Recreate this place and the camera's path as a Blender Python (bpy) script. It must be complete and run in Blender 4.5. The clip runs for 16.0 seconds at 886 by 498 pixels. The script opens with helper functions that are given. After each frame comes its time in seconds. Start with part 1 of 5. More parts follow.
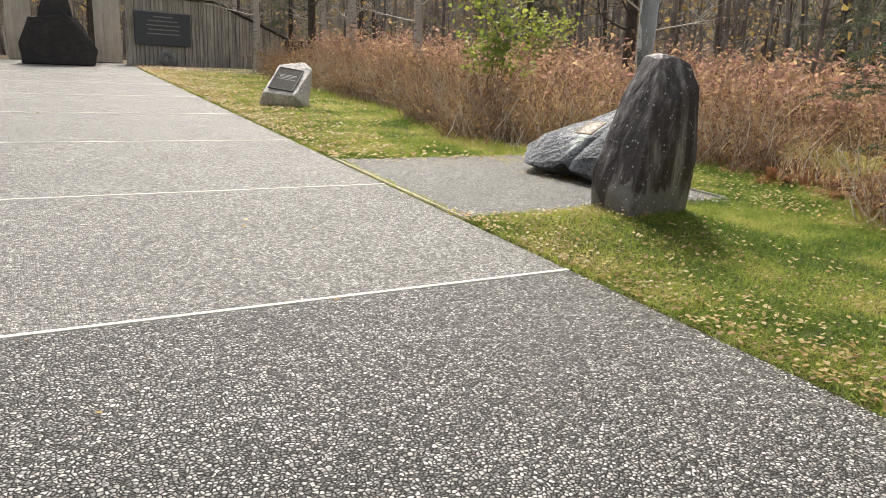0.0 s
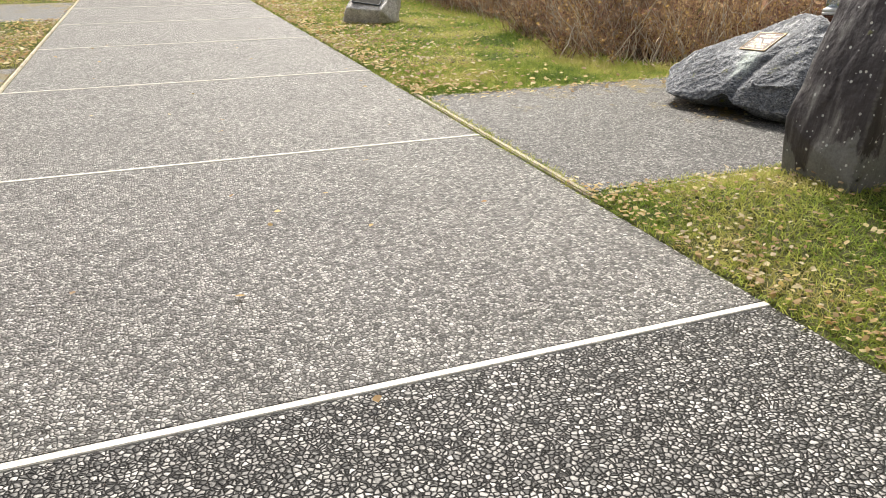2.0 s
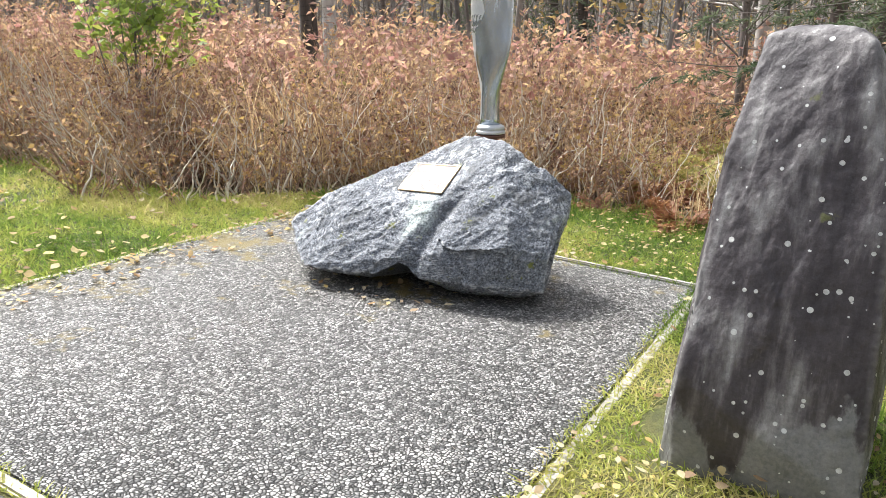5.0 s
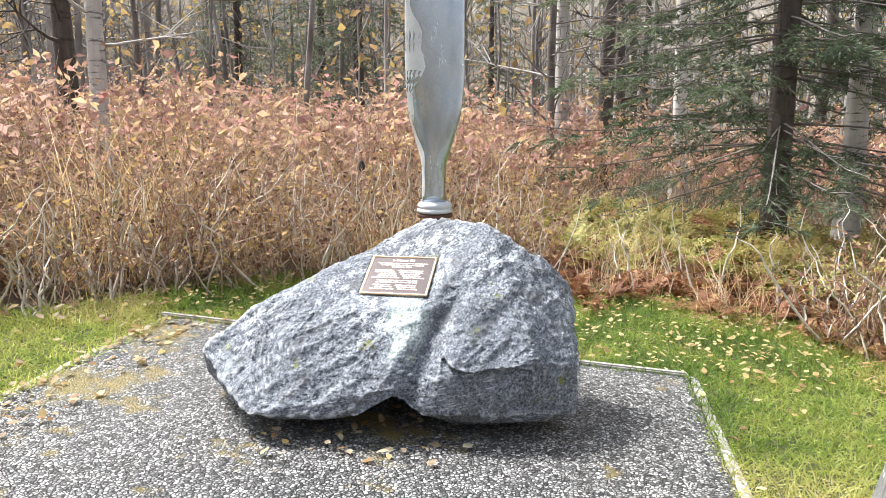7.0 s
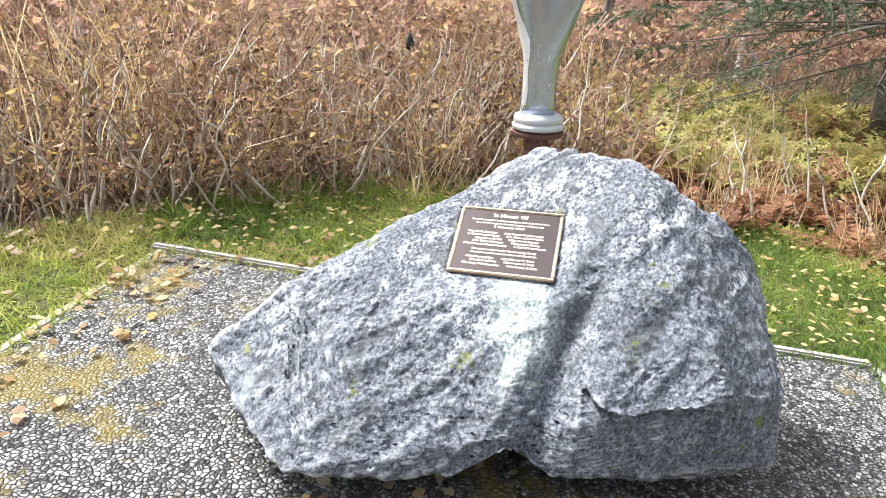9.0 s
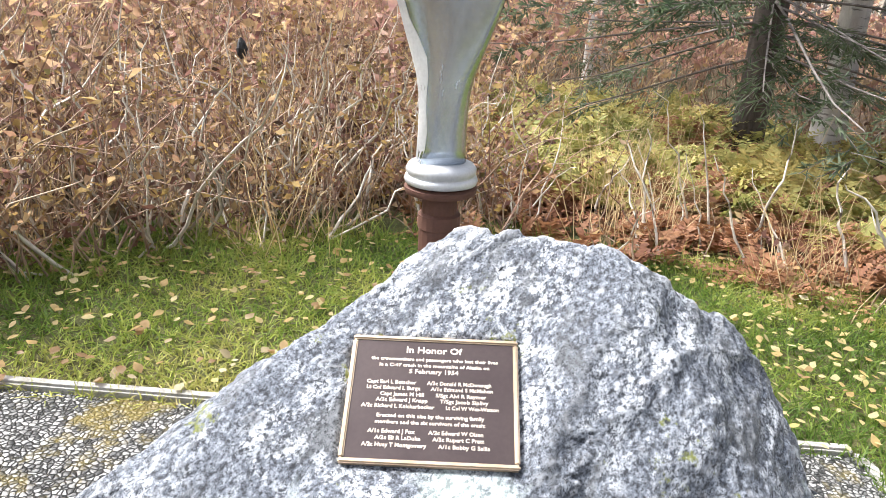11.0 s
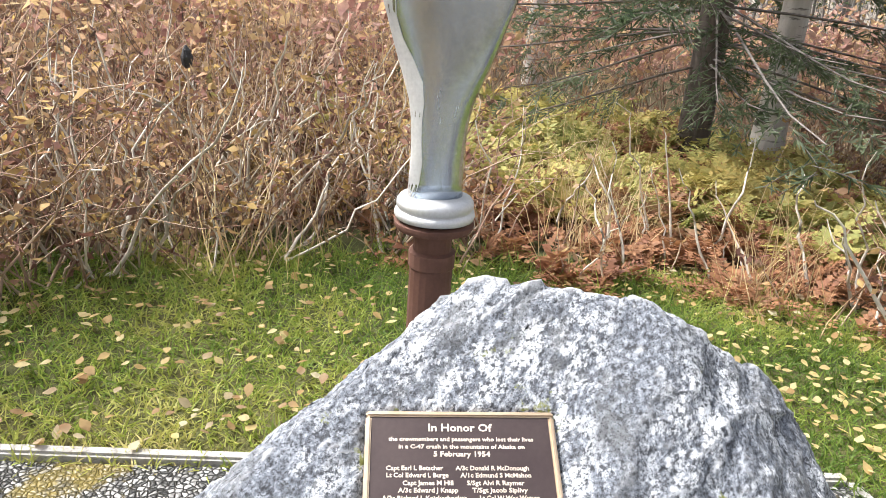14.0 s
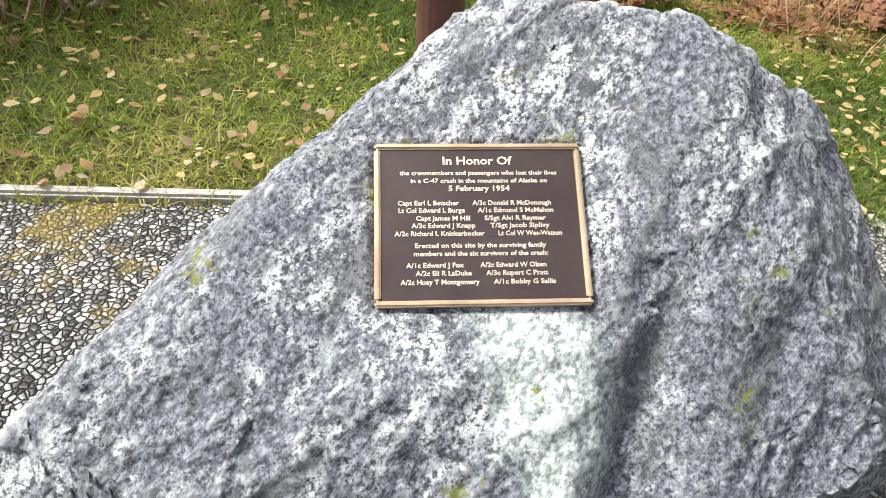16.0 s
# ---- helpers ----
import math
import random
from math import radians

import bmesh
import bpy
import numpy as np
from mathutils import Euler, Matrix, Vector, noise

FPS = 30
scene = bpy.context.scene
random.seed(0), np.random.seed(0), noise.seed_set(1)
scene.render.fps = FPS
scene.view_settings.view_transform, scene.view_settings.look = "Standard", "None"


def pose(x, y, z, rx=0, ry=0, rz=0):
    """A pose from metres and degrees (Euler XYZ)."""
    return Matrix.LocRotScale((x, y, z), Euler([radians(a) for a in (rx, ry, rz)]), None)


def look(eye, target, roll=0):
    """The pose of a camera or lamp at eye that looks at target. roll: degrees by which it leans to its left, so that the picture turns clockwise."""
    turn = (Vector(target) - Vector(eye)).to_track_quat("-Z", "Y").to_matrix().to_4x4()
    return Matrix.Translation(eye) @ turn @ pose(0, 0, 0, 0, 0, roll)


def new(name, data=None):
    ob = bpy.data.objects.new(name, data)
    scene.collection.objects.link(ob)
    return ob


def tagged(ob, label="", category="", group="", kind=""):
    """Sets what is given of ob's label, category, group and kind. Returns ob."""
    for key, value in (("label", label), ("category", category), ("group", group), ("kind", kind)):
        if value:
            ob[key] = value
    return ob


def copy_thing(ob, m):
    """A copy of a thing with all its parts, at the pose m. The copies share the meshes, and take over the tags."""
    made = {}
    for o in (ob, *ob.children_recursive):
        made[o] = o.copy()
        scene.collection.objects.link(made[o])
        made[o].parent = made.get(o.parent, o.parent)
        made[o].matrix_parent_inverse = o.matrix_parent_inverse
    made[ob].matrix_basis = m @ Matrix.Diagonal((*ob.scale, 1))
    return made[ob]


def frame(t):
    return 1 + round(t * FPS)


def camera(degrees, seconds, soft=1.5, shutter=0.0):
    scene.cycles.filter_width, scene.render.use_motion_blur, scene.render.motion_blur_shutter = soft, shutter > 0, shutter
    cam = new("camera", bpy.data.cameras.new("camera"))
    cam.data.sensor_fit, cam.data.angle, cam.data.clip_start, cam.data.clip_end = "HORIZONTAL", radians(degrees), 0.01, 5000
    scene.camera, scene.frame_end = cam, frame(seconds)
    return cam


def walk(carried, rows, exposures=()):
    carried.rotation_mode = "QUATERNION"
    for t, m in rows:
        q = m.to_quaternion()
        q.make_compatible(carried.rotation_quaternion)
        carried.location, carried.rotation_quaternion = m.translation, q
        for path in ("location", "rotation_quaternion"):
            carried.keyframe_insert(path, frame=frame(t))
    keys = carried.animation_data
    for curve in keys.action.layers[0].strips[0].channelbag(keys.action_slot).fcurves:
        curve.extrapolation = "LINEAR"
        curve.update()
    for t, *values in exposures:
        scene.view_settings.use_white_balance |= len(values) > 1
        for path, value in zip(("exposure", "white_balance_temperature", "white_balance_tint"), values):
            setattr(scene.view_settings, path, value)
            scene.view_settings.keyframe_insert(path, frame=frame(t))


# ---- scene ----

cam = camera(62.7, 16.0, 0.9)
PATH = [
    (0, (-0.243, -0.084, 1.432), (0.724, 1.609, 0.984), 1.99),
    (0.5, (0.052, 0.316, 1.413), (0.745, 2.136, 0.954), -1.2),
    (1, (0.19, 0.671, 1.385), (0.696, 2.537, 0.874), -2.06),
    (1.5, (0.374, 1.076, 1.452), (1.035, 2.863, 0.843), -1.1),
    (2, (0.651, 1.552, 1.504), (1.313, 3.309, 0.813), -1.34),
    (2.5, (0.883, 2.083, 1.544), (1.692, 3.786, 0.879), -0.93),
    (3, (1.151, 2.592, 1.534), (2.206, 4.17, 0.906), -0.09),
    (3.5, (1.372, 3.046, 1.557), (2.599, 4.508, 0.962), -0.19),
    (4, (1.572, 3.518, 1.622), (3.085, 4.694, 1.053), 0.78),
    (4.5, (1.737, 3.924, 1.637), (3.298, 5.04, 1.074), -1.3),
    (5, (1.905, 4.302, 1.632), (3.568, 5.292, 1.125), -0.24),
    (5.2, (1.995, 4.446, 1.666), (3.707, 5.35, 1.165), 0.38),
    (7.3, (2.495, 5.885, 1.639), (4.437, 6.195, 1.279), -0.62),
    (7.5, (2.607, 5.969, 1.652), (4.537, 6.301, 1.246), -1.53),
    (8, (2.909, 6.12, 1.673), (4.802, 6.538, 1.183), -2.54),
    (8.5, (3.209, 6.225, 1.651), (5.079, 6.608, 1.056), -0.6),
    (9, (3.455, 6.289, 1.684), (5.294, 6.633, 0.975), 1.81),
    (9.5, (3.729, 6.374, 1.686), (5.589, 6.705, 1.028), 1.04),
    (10, (3.957, 6.417, 1.683), (5.815, 6.669, 0.988), 0.99),
    (10.2, (4.05, 6.432, 1.665), (5.917, 6.6, 0.968), 1.47),
    (12.3, (4.466, 6.626, 1.681), (6.315, 6.412, 0.948), 4.07),
    (12.5, (4.477, 6.634, 1.686), (6.326, 6.406, 0.958), 4.18),
    (13, (4.504, 6.649, 1.682), (6.349, 6.394, 0.953), 4.19),
    (13.5, (4.513, 6.653, 1.687), (6.362, 6.403, 0.967), 3.99),
    (14, (4.518, 6.653, 1.69), (6.372, 6.388, 0.989), 4.11),
    (14.5, (4.539, 6.653, 1.689), (6.387, 6.381, 0.975), 4.21),
    (15, (4.552, 6.648, 1.66), (6.305, 6.442, 0.72), 2.98),
    (15.5, (4.587, 6.638, 1.622), (6.148, 6.444, 0.387), 3.11),
    (16, (4.612, 6.643, 1.614), (6.11, 6.412, 0.308), 3.77),
]
walk(cam, [(t, look(eye, target, roll)) for t, eye, target, roll in PATH], [(0.0, 0.26, 6800, 10), (2.0, 0.28, 6850, 10), (3.5, 0.42, 6550, 10), (5.0, 0.94, 6200, 10), (9.0, 1.12, 6050, 11), (13.0, 1.04, 6200, 12), (14.5, 1.0, 6300, 11), (16.0, 0.74, 6450, 10)])

# ---- world, sun ----
SUN_EL, SUN_AZ = 54.0, 22.0   # height of the sun, and its bearing from +y towards +x
world = bpy.data.worlds.new("overcast_sky")
scene.world = world
world.use_nodes = True
wn, wl = world.node_tree.nodes, world.node_tree.links
sky = wn.new("ShaderNodeTexSky")
sky.sky_type, sky.sun_disc = "NISHITA", False
sky.sun_elevation, sky.sun_rotation = radians(SUN_EL), radians(SUN_AZ)
sky.air_density, sky.dust_density, sky.ozone_density = 1.0, 5.0, 1.0
hsv = wn.new("ShaderNodeHueSaturation")
hsv.inputs["Saturation"].default_value = 0.35
wl.new(sky.outputs[0], hsv.inputs["Color"])
wl.new(hsv.outputs[0], wn["Background"].inputs[0])
wn["Background"].inputs[1].default_value = 0.15
sun_data = bpy.data.lights.new("sun", "SUN")
sun_data.energy, sun_data.angle, sun_data.color = 4.1, radians(13), (1.0, 0.95, 0.87)
sun = new("sun", sun_data)
a_, e_ = radians(SUN_AZ), radians(SUN_EL)
sun.matrix_world = look((0, 0, 0), (-math.sin(a_) * math.cos(e_), -math.cos(a_) * math.cos(e_), -math.sin(e_)))

# ---- small tools ----
SLOPE = radians(3.5)
CS, SN = math.cos(SLOPE), math.sin(SLOPE)
rng = np.random.default_rng(7)


def rise(x, y, z=0.0):
    """A place on the sloping site: x across the path, y along it, z square to the ground."""
    return Vector((x, y * CS - z * SN, y * SN + z * CS))


RISE = Matrix(((1, 0, 0, 0), (0, CS, -SN, 0), (0, SN, CS, 0), (0, 0, 0, 1)))


def swell(x, y):
    """How far the lawn and the wood's floor stand above the paving's plane."""
    x, y = np.asarray(x, float), np.asarray(y, float)
    m = 0.15 * np.exp(-((x - 4.2) ** 2 / 1.1 + (y - 4.35) ** 2 / 0.5))
    right = np.clip((x - 6.6) / 6.0, 0, 1)
    left = np.clip((-2.0 - x) / 6.0, 0, 1)
    edge = np.clip(np.maximum(x - 2.87, -0.85 - x) / 0.5, 0, 1)
    out = np.maximum(np.maximum(2.9 - x, x - 6.2), np.maximum(5.09 - y, y - 8.06))   # distance from the paved bay
    edge = edge * np.clip((out - 0.02) / 0.35, 0, 1)
    lump = 0.02 * np.sin(1.7 * x + 0.6) * np.cos(1.3 * y) * edge
    return m * edge + lump + 0.10 * right + 0.15 * left


def ground_z(x, y):
    """World height of the ground, from world x and y."""
    y = np.asarray(y, float)
    base = np.tan(SLOPE) * np.where(y > 26, 26 + 6 * np.tanh((y - 26) / 6.0), np.where(y < -8, -8 + 6 * np.tanh((y + 8) / 6.0), y))
    return base + swell(x, y)


def mesh_np(name, verts, faces):
    """A mesh out of arrays: verts (n, 3), faces (m, 3) or (m, 4)."""
    verts, faces = np.asarray(verts, np.float32), np.asarray(faces, np.int32)
    me = bpy.data.meshes.new(name)
    m, k = faces.shape
    me.vertices.add(len(verts))
    me.vertices.foreach_set("co", verts.ravel())
    me.loops.add(m * k)
    me.loops.foreach_set("vertex_index", faces.ravel())
    me.polygons.add(m)
    me.polygons.foreach_set("loop_start", np.arange(0, m * k, k, dtype=np.int32))
    me.update(calc_edges=True)
    return me


def smooth(me):
    me.polygons.foreach_set("use_smooth", np.ones(len(me.polygons), bool))
    return me


def part(name, bm, material, parent=None, label="", soft=False):
    """Links a bmesh (or a mesh) as one object under a thing."""
    if isinstance(bm, bpy.types.Mesh):
        me = bm
    else:
        me = bpy.data.meshes.new(name)
        bm.normal_update()
        bm.to_mesh(me)
        bm.free()
    if material and not me.materials:
        me.materials.append(material)
    if soft:
        smooth(me)
    ob = new(name, me)
    if parent:
        ob.parent = parent
    if label:
        ob["label"] = label
    return ob


def box(sx, sy, sz, m=None, bevel=0.0, bm=None):
    """A box, optionally with rounded edges, centred on m."""
    own = bmesh.new()
    bmesh.ops.create_cube(own, size=1.0, matrix=Matrix.Diagonal((sx, sy, sz, 1)))
    if bevel:
        bmesh.ops.bevel(own, geom=own.edges[:], offset=bevel, segments=2, affect="EDGES")
    if m is not None:
        bmesh.ops.transform(own, matrix=m, verts=own.verts)
    if bm is None:
        return own
    tmp = bpy.data.meshes.new("tmp")
    own.to_mesh(tmp)
    own.free()
    bm.from_mesh(tmp)
    bpy.data.meshes.remove(tmp)
    return bm


def lathe(profile, n=24):
    """A turned solid from (radius, z) pairs."""
    bm = bmesh.new()
    rings = [[bm.verts.new((r * math.cos(2 * math.pi * i / n), r * math.sin(2 * math.pi * i / n), z)) for i in range(n)] for r, z in profile]
    for a, b in zip(rings, rings[1:]):
        for i in range(n):
            bm.faces.new((a[i], a[(i + 1) % n], b[(i + 1) % n], b[i]))
    bm.faces.new(rings[0][::-1])
    bm.faces.new(rings[-1])
    return bm


def tubes(paths, radii, sides=3):
    """Many tapered stems at once: paths (n, s, 3), radii (n, s)."""
    n, s, _ = paths.shape
    d = np.gradient(paths, axis=1)
    d /= np.linalg.norm(d, axis=2, keepdims=True) + 1e-9
    ref = np.where(np.abs(d[..., 2:3]) > 0.9, np.array([1.0, 0, 0]), np.array([0, 0, 1.0]))
    u = np.cross(d, ref)
    u /= np.linalg.norm(u, axis=2, keepdims=True) + 1e-9
    v = np.cross(d, u)
    ang = np.arange(sides) * 2 * np.pi / sides
    ring = paths[:, :, None] + radii[:, :, None, None] * (np.cos(ang)[:, None] * u[:, :, None] + np.sin(ang)[:, None] * v[:, :, None])
    verts = ring.reshape(-1, 3)
    base = (np.arange(n)[:, None, None] * s + np.arange(s - 1)[None, :, None]) * sides
    i, j = np.arange(sides), (np.arange(sides) + 1) % sides
    faces = np.stack([base + i, base + j, base + sides + j, base + sides + i], -1).reshape(-1, 4)
    return verts, faces


def petals(centre, along, side, length, width, bend=0.0):
    """Many leaves: a rhomb each, of four corners and a slight fold."""
    a, s = along * length[:, None], side * width[:, None] * 0.5
    up = np.cross(along, side) * (bend * length)[:, None]
    verts = np.stack([centre, centre + 0.45 * a + s + up, centre + a, centre + 0.45 * a - s + up], 1).reshape(-1, 3)
    faces = np.arange(len(centre) * 4).reshape(-1, 4)
    return verts, faces


def joined(*pieces):
    vs, fs, k = [], [], 0
    for v, f in pieces:
        vs.append(v)
        fs.append(f + k)
        k += len(v)
    return np.concatenate(vs), np.concatenate(fs)


def turn_dirs(n, tilt_lo, tilt_hi):
    """n unit directions, leaning tilt degrees away from straight up."""
    az, ti = rng.uniform(0, 2 * np.pi, n), np.radians(rng.uniform(tilt_lo, tilt_hi, n))
    return np.stack([np.sin(ti) * np.cos(az), np.sin(ti) * np.sin(az), np.cos(ti)], 1)


def across(d):
    r = rng.normal(size=d.shape)
    s = np.cross(d, r)
    return s / (np.linalg.norm(s, axis=1, keepdims=True) + 1e-9)


def stems(x, y, height, lean_lo, lean_hi, thick, segs=6, sag=0.3, wob=0.04, sink=0.03, hook=0.0):
    """Curved stems standing on the ground at x, y."""
    n = len(x)
    d = turn_dirs(n, lean_lo, lean_hi)
    t = np.linspace(0, 1, segs)[None, :, None]
    root = np.stack([x, y, ground_z(x, y) - sink], 1)[:, None]
    hor = d * np.array([1, 1, 0])
    p = root + d[:, None] * t * height[:, None, None] + hor[:, None] * (t ** 2.2) * height[:, None, None] * sag - np.array([0, 0, 1.0]) * (t ** 3) * (height * sag * np.linalg.norm(hor, axis=1))[:, None, None]
    if hook:      # creeps along the ground before it rises
        flat = hor / (np.linalg.norm(hor, axis=1, keepdims=True) + 1e-9)
        p = p + flat[:, None] * (1 - np.exp(-5 * t)) * (hook * height * rng.uniform(0.1, 1.0, n))[:, None, None]
    p = p + np.cumsum(rng.normal(0, 1, (n, segs, 3)), 1) * (height * wob / segs ** 0.5)[:, None, None] * (t > 0)
    r = thick[:, None] * (1 - 0.75 * np.linspace(0, 1, segs))[None]
    return p, r


# ---- materials ----
def mat(name):
    m = bpy.data.materials.new(name)
    m.use_nodes = True
    nt = m.node_tree
    return m, nt, nt.nodes["Principled BSDF"]


def nd(nt, kind, **kw):
    n = nt.nodes.new("ShaderNode" + kind)
    for k, v in kw.items():
        n.inputs[k.replace("_", " ")].default_value = v
    return n


def ramp(nt, fac, stops):
    r = nt.nodes.new("ShaderNodeValToRGB")
    while len(r.color_ramp.elements) < len(stops):
        r.color_ramp.elements.new(0.5)
    for e, (p, c) in zip(r.color_ramp.elements, stops):
        e.position, e.color = p, (*c, 1) if len(c) == 3 else c
    nt.links.new(fac, r.inputs[0])
    return r.outputs[0]


def grey(v):
    return (v, v, v)


def coords(nt, scale=(1, 1, 1)):
    tc = nt.nodes.new("ShaderNodeTexCoord")
    mp = nt.nodes.new("ShaderNodeMapping")
    mp.inputs["Scale"].default_value = scale
    nt.links.new(tc.outputs["Object"], mp.inputs[0])
    return mp.outputs[0]


def noise_of(nt, vec, scale, detail=6.0, rough=0.6):
    n = nd(nt, "TexNoise", Scale=scale, Detail=detail, Roughness=rough)
    nt.links.new(vec, n.inputs["Vector"])
    return n.outputs[0]


def blend(nt, fac, a, b, mode="MIX"):
    n = nt.nodes.new("ShaderNodeMix")
    n.data_type, n.blend_type = "RGBA", mode
    for sock, val in ((n.inputs[0], fac), (n.inputs[6], a), (n.inputs[7], b)):
        if hasattr(val, "is_linked"):
            nt.links.new(val, sock)
        else:
            sock.default_value = (*val, 1) if isinstance(val, tuple) else val
    return n.outputs[2]


def bump(nt, bsdf, height, strength, distance, under=None):
    b = nd(nt, "Bump", Strength=strength, Distance=distance)
    nt.links.new(height, b.inputs["Height"])
    if under is not None:
        nt.links.new(under, b.inputs["Normal"])
    nt.links.new(b.outputs[0], bsdf.inputs["Normal"])
    return b.outputs[0]


def varied(name, colours, rough=0.8, island=True, translucent=0.55, grain=40.0):
    """A plain natural stuff whose pieces differ: colours along a ramp, one draw for each loose piece."""
    m, nt, b = mat(name)
    if island:
        src = nt.nodes.new("ShaderNodeNewGeometry").outputs["Random Per Island"]
    else:
        src = nt.nodes.new("ShaderNodeObjectInfo").outputs["Random"]
    k = len(colours) - 1
    patch = ramp(nt, noise_of(nt, coords(nt), 1.1, 3.0), [(0.36, grey(0.0)), (0.64, grey(1.0))])
    src = blend(nt, 0.6, src, patch)
    col = ramp(nt, src, [(i / k, c) for i, c in enumerate(colours)])
    n = noise_of(nt, coords(nt), grain, 3.0)
    col = blend(nt, 0.5, col, ramp(nt, n, [(0.3, grey(0.45)), (0.7, grey(1.0))]), "MULTIPLY")
    hs = nd(nt, "HueSaturation", Saturation=0.94)
    nt.links.new(col, hs.inputs["Color"])
    col = hs.outputs[0]
    nt.links.new(col, b.inputs["Base Color"])
    b.inputs["Roughness"].default_value = rough
    if translucent:      # thin leaves let some light through
        tr_ = nt.nodes.new("ShaderNodeBsdfTranslucent")
        mx = nt.nodes.new("ShaderNodeMixShader")
        mx.inputs[0].default_value = translucent
        nt.links.new(col, tr_.inputs[0])
        nt.links.new(b.outputs[0], mx.inputs[1])
        nt.links.new(tr_.outputs[0], mx.inputs[2])
        nt.links.new(mx.outputs[0], nt.nodes["Material Output"].inputs[0])
    return m


def aggregate(name, stone, gap, size, moss=0.0, joint=(0.05, 0.2)):
    """Concrete with washed pebbles: rounded stones of mixed greys in darker mortar."""
    m, nt, b = mat(name)
    vec = coords(nt)
    wob = nt.nodes.new("ShaderNodeTexNoise")
    wob.inputs["Scale"].default_value = 60.0
    nt.links.new(vec, wob.inputs["Vector"])
    mix = nt.nodes.new("ShaderNodeVectorMath")
    mix.operation = "MULTIPLY_ADD"
    mix.inputs[1].default_value = (0.009, 0.009, 0.009)
    nt.links.new(wob.outputs["Color"], mix.inputs[0])
    nt.links.new(vec, mix.inputs[2])
    vor = nd(nt, "TexVoronoi", Scale=1.0 / size, Randomness=1.0)
    nt.links.new(mix.outputs[0], vor.inputs["Vector"])
    edge = nt.nodes.new("ShaderNodeTexVoronoi")
    edge.feature = "DISTANCE_TO_EDGE"
    edge.inputs["Scale"].default_value, edge.inputs["Randomness"].default_value = 1.0 / size, 1.0
    nt.links.new(mix.outputs[0], edge.inputs["Vector"])
    sep = nt.nodes.new("ShaderNodeSeparateColor")
    nt.links.new(vor.outputs["Color"], sep.inputs[0])
    col = ramp(nt, sep.outputs[0], stone)
    body = ramp(nt, edge.outputs["Distance"], [(joint[0], grey(0.0)), (joint[1], grey(1.0))])
    col = blend(nt, body, gap, col)
    big = noise_of(nt, vec, 0.9, 5.0)
    col = blend(nt, 0.55, col, ramp(nt, big, [(0.3, grey(0.62)), (0.7, grey(1.0))]), "MULTIPLY")
    soil_ = noise_of(nt, vec, 11.0, 6.0, 0.7)
    col = blend(nt, 0.5, col, ramp(nt, soil_, [(0.34, grey(0.5)), (0.6, grey(1.0))]), "MULTIPLY")
    mott = noise_of(nt, vec, 34.0, 3.0, 0.6)
    col = blend(nt, 0.75, col, ramp(nt, mott, [(0.36, grey(0.58)), (0.5, grey(0.98)), (0.68, grey(1.0))]), "MULTIPLY")
    fine = noise_of(nt, vec, 260.0, 2.0)
    col = blend(nt, 0.35, col, ramp(nt, fine, [(0.3, grey(0.5)), (0.75, grey(1.0))]), "MULTIPLY")
    if moss:
        sep2 = nt.nodes.new("ShaderNodeSeparateXYZ")
        nt.links.new(vec, sep2.inputs[0])
        add = nt.nodes.new("ShaderNodeMath")      # moss gathers towards the bay's far corner
        add.operation = "ADD"
        nt.links.new(sep2.outputs[0], add.inputs[0])
        nt.links.new(sep2.outputs[1], add.inputs[1])
        lean = nt.nodes.new("ShaderNodeMath")
        lean.operation = "MULTIPLY_ADD"
        lean.inputs[1].default_value = 0.055
        nt.links.new(add.outputs[0], lean.inputs[0])
        nt.links.new(noise_of(nt, vec, 2.6, 8.0, 0.72), lean.inputs[2])
        col = blend(nt, ramp(nt, lean.outputs[0], [(0.6, grey(0.0)), (0.68, grey(moss))]), col, blend(nt, fine, (0.1, 0.085, 0.015), (0.3, 0.22, 0.05)))
    nt.links.new(col, b.inputs["Base Color"])
    b.inputs["Roughness"].default_value = 0.45
    dome = ramp(nt, edge.outputs["Distance"], [(0.0, grey(0.0)), (0.12, grey(0.6)), (0.4, grey(1.0))])
    bump(nt, b, dome, 0.9, size * 0.45)
    return m


M = {}
M["path"] = aggregate("washed_pebble_concrete", [(0.0, (0.07, 0.071, 0.07)), (0.2, (0.2, 0.198, 0.192)), (0.5, (0.38, 0.372, 0.355)), (0.78, (0.58, 0.57, 0.545)), (1.0, (0.82, 0.81, 0.78))], (0.085, 0.083, 0.078), 0.016, 0.0, (0.03, 0.16))
M["deep"] = aggregate("deep_washed_pebble_concrete", [(0.0, (0.06, 0.061, 0.06)), (0.22, (0.17, 0.17, 0.167)), (0.5, (0.35, 0.346, 0.334)), (0.8, (0.54, 0.53, 0.51)), (1.0, (0.84, 0.83, 0.8))], (0.01, 0.01, 0.0095), 0.0175, 0.0, (0.06, 0.2))
M["pad"] = aggregate("mossy_pebble_concrete", [(0.0, (0.04, 0.041, 0.04)), (0.25, (0.18, 0.18, 0.175)), (0.55, (0.37, 0.365, 0.35)), (0.82, (0.56, 0.555, 0.53)), (1.0, (0.74, 0.73, 0.7))], (0.026, 0.026, 0.024), 0.015, 0.85, (0.05, 0.18))


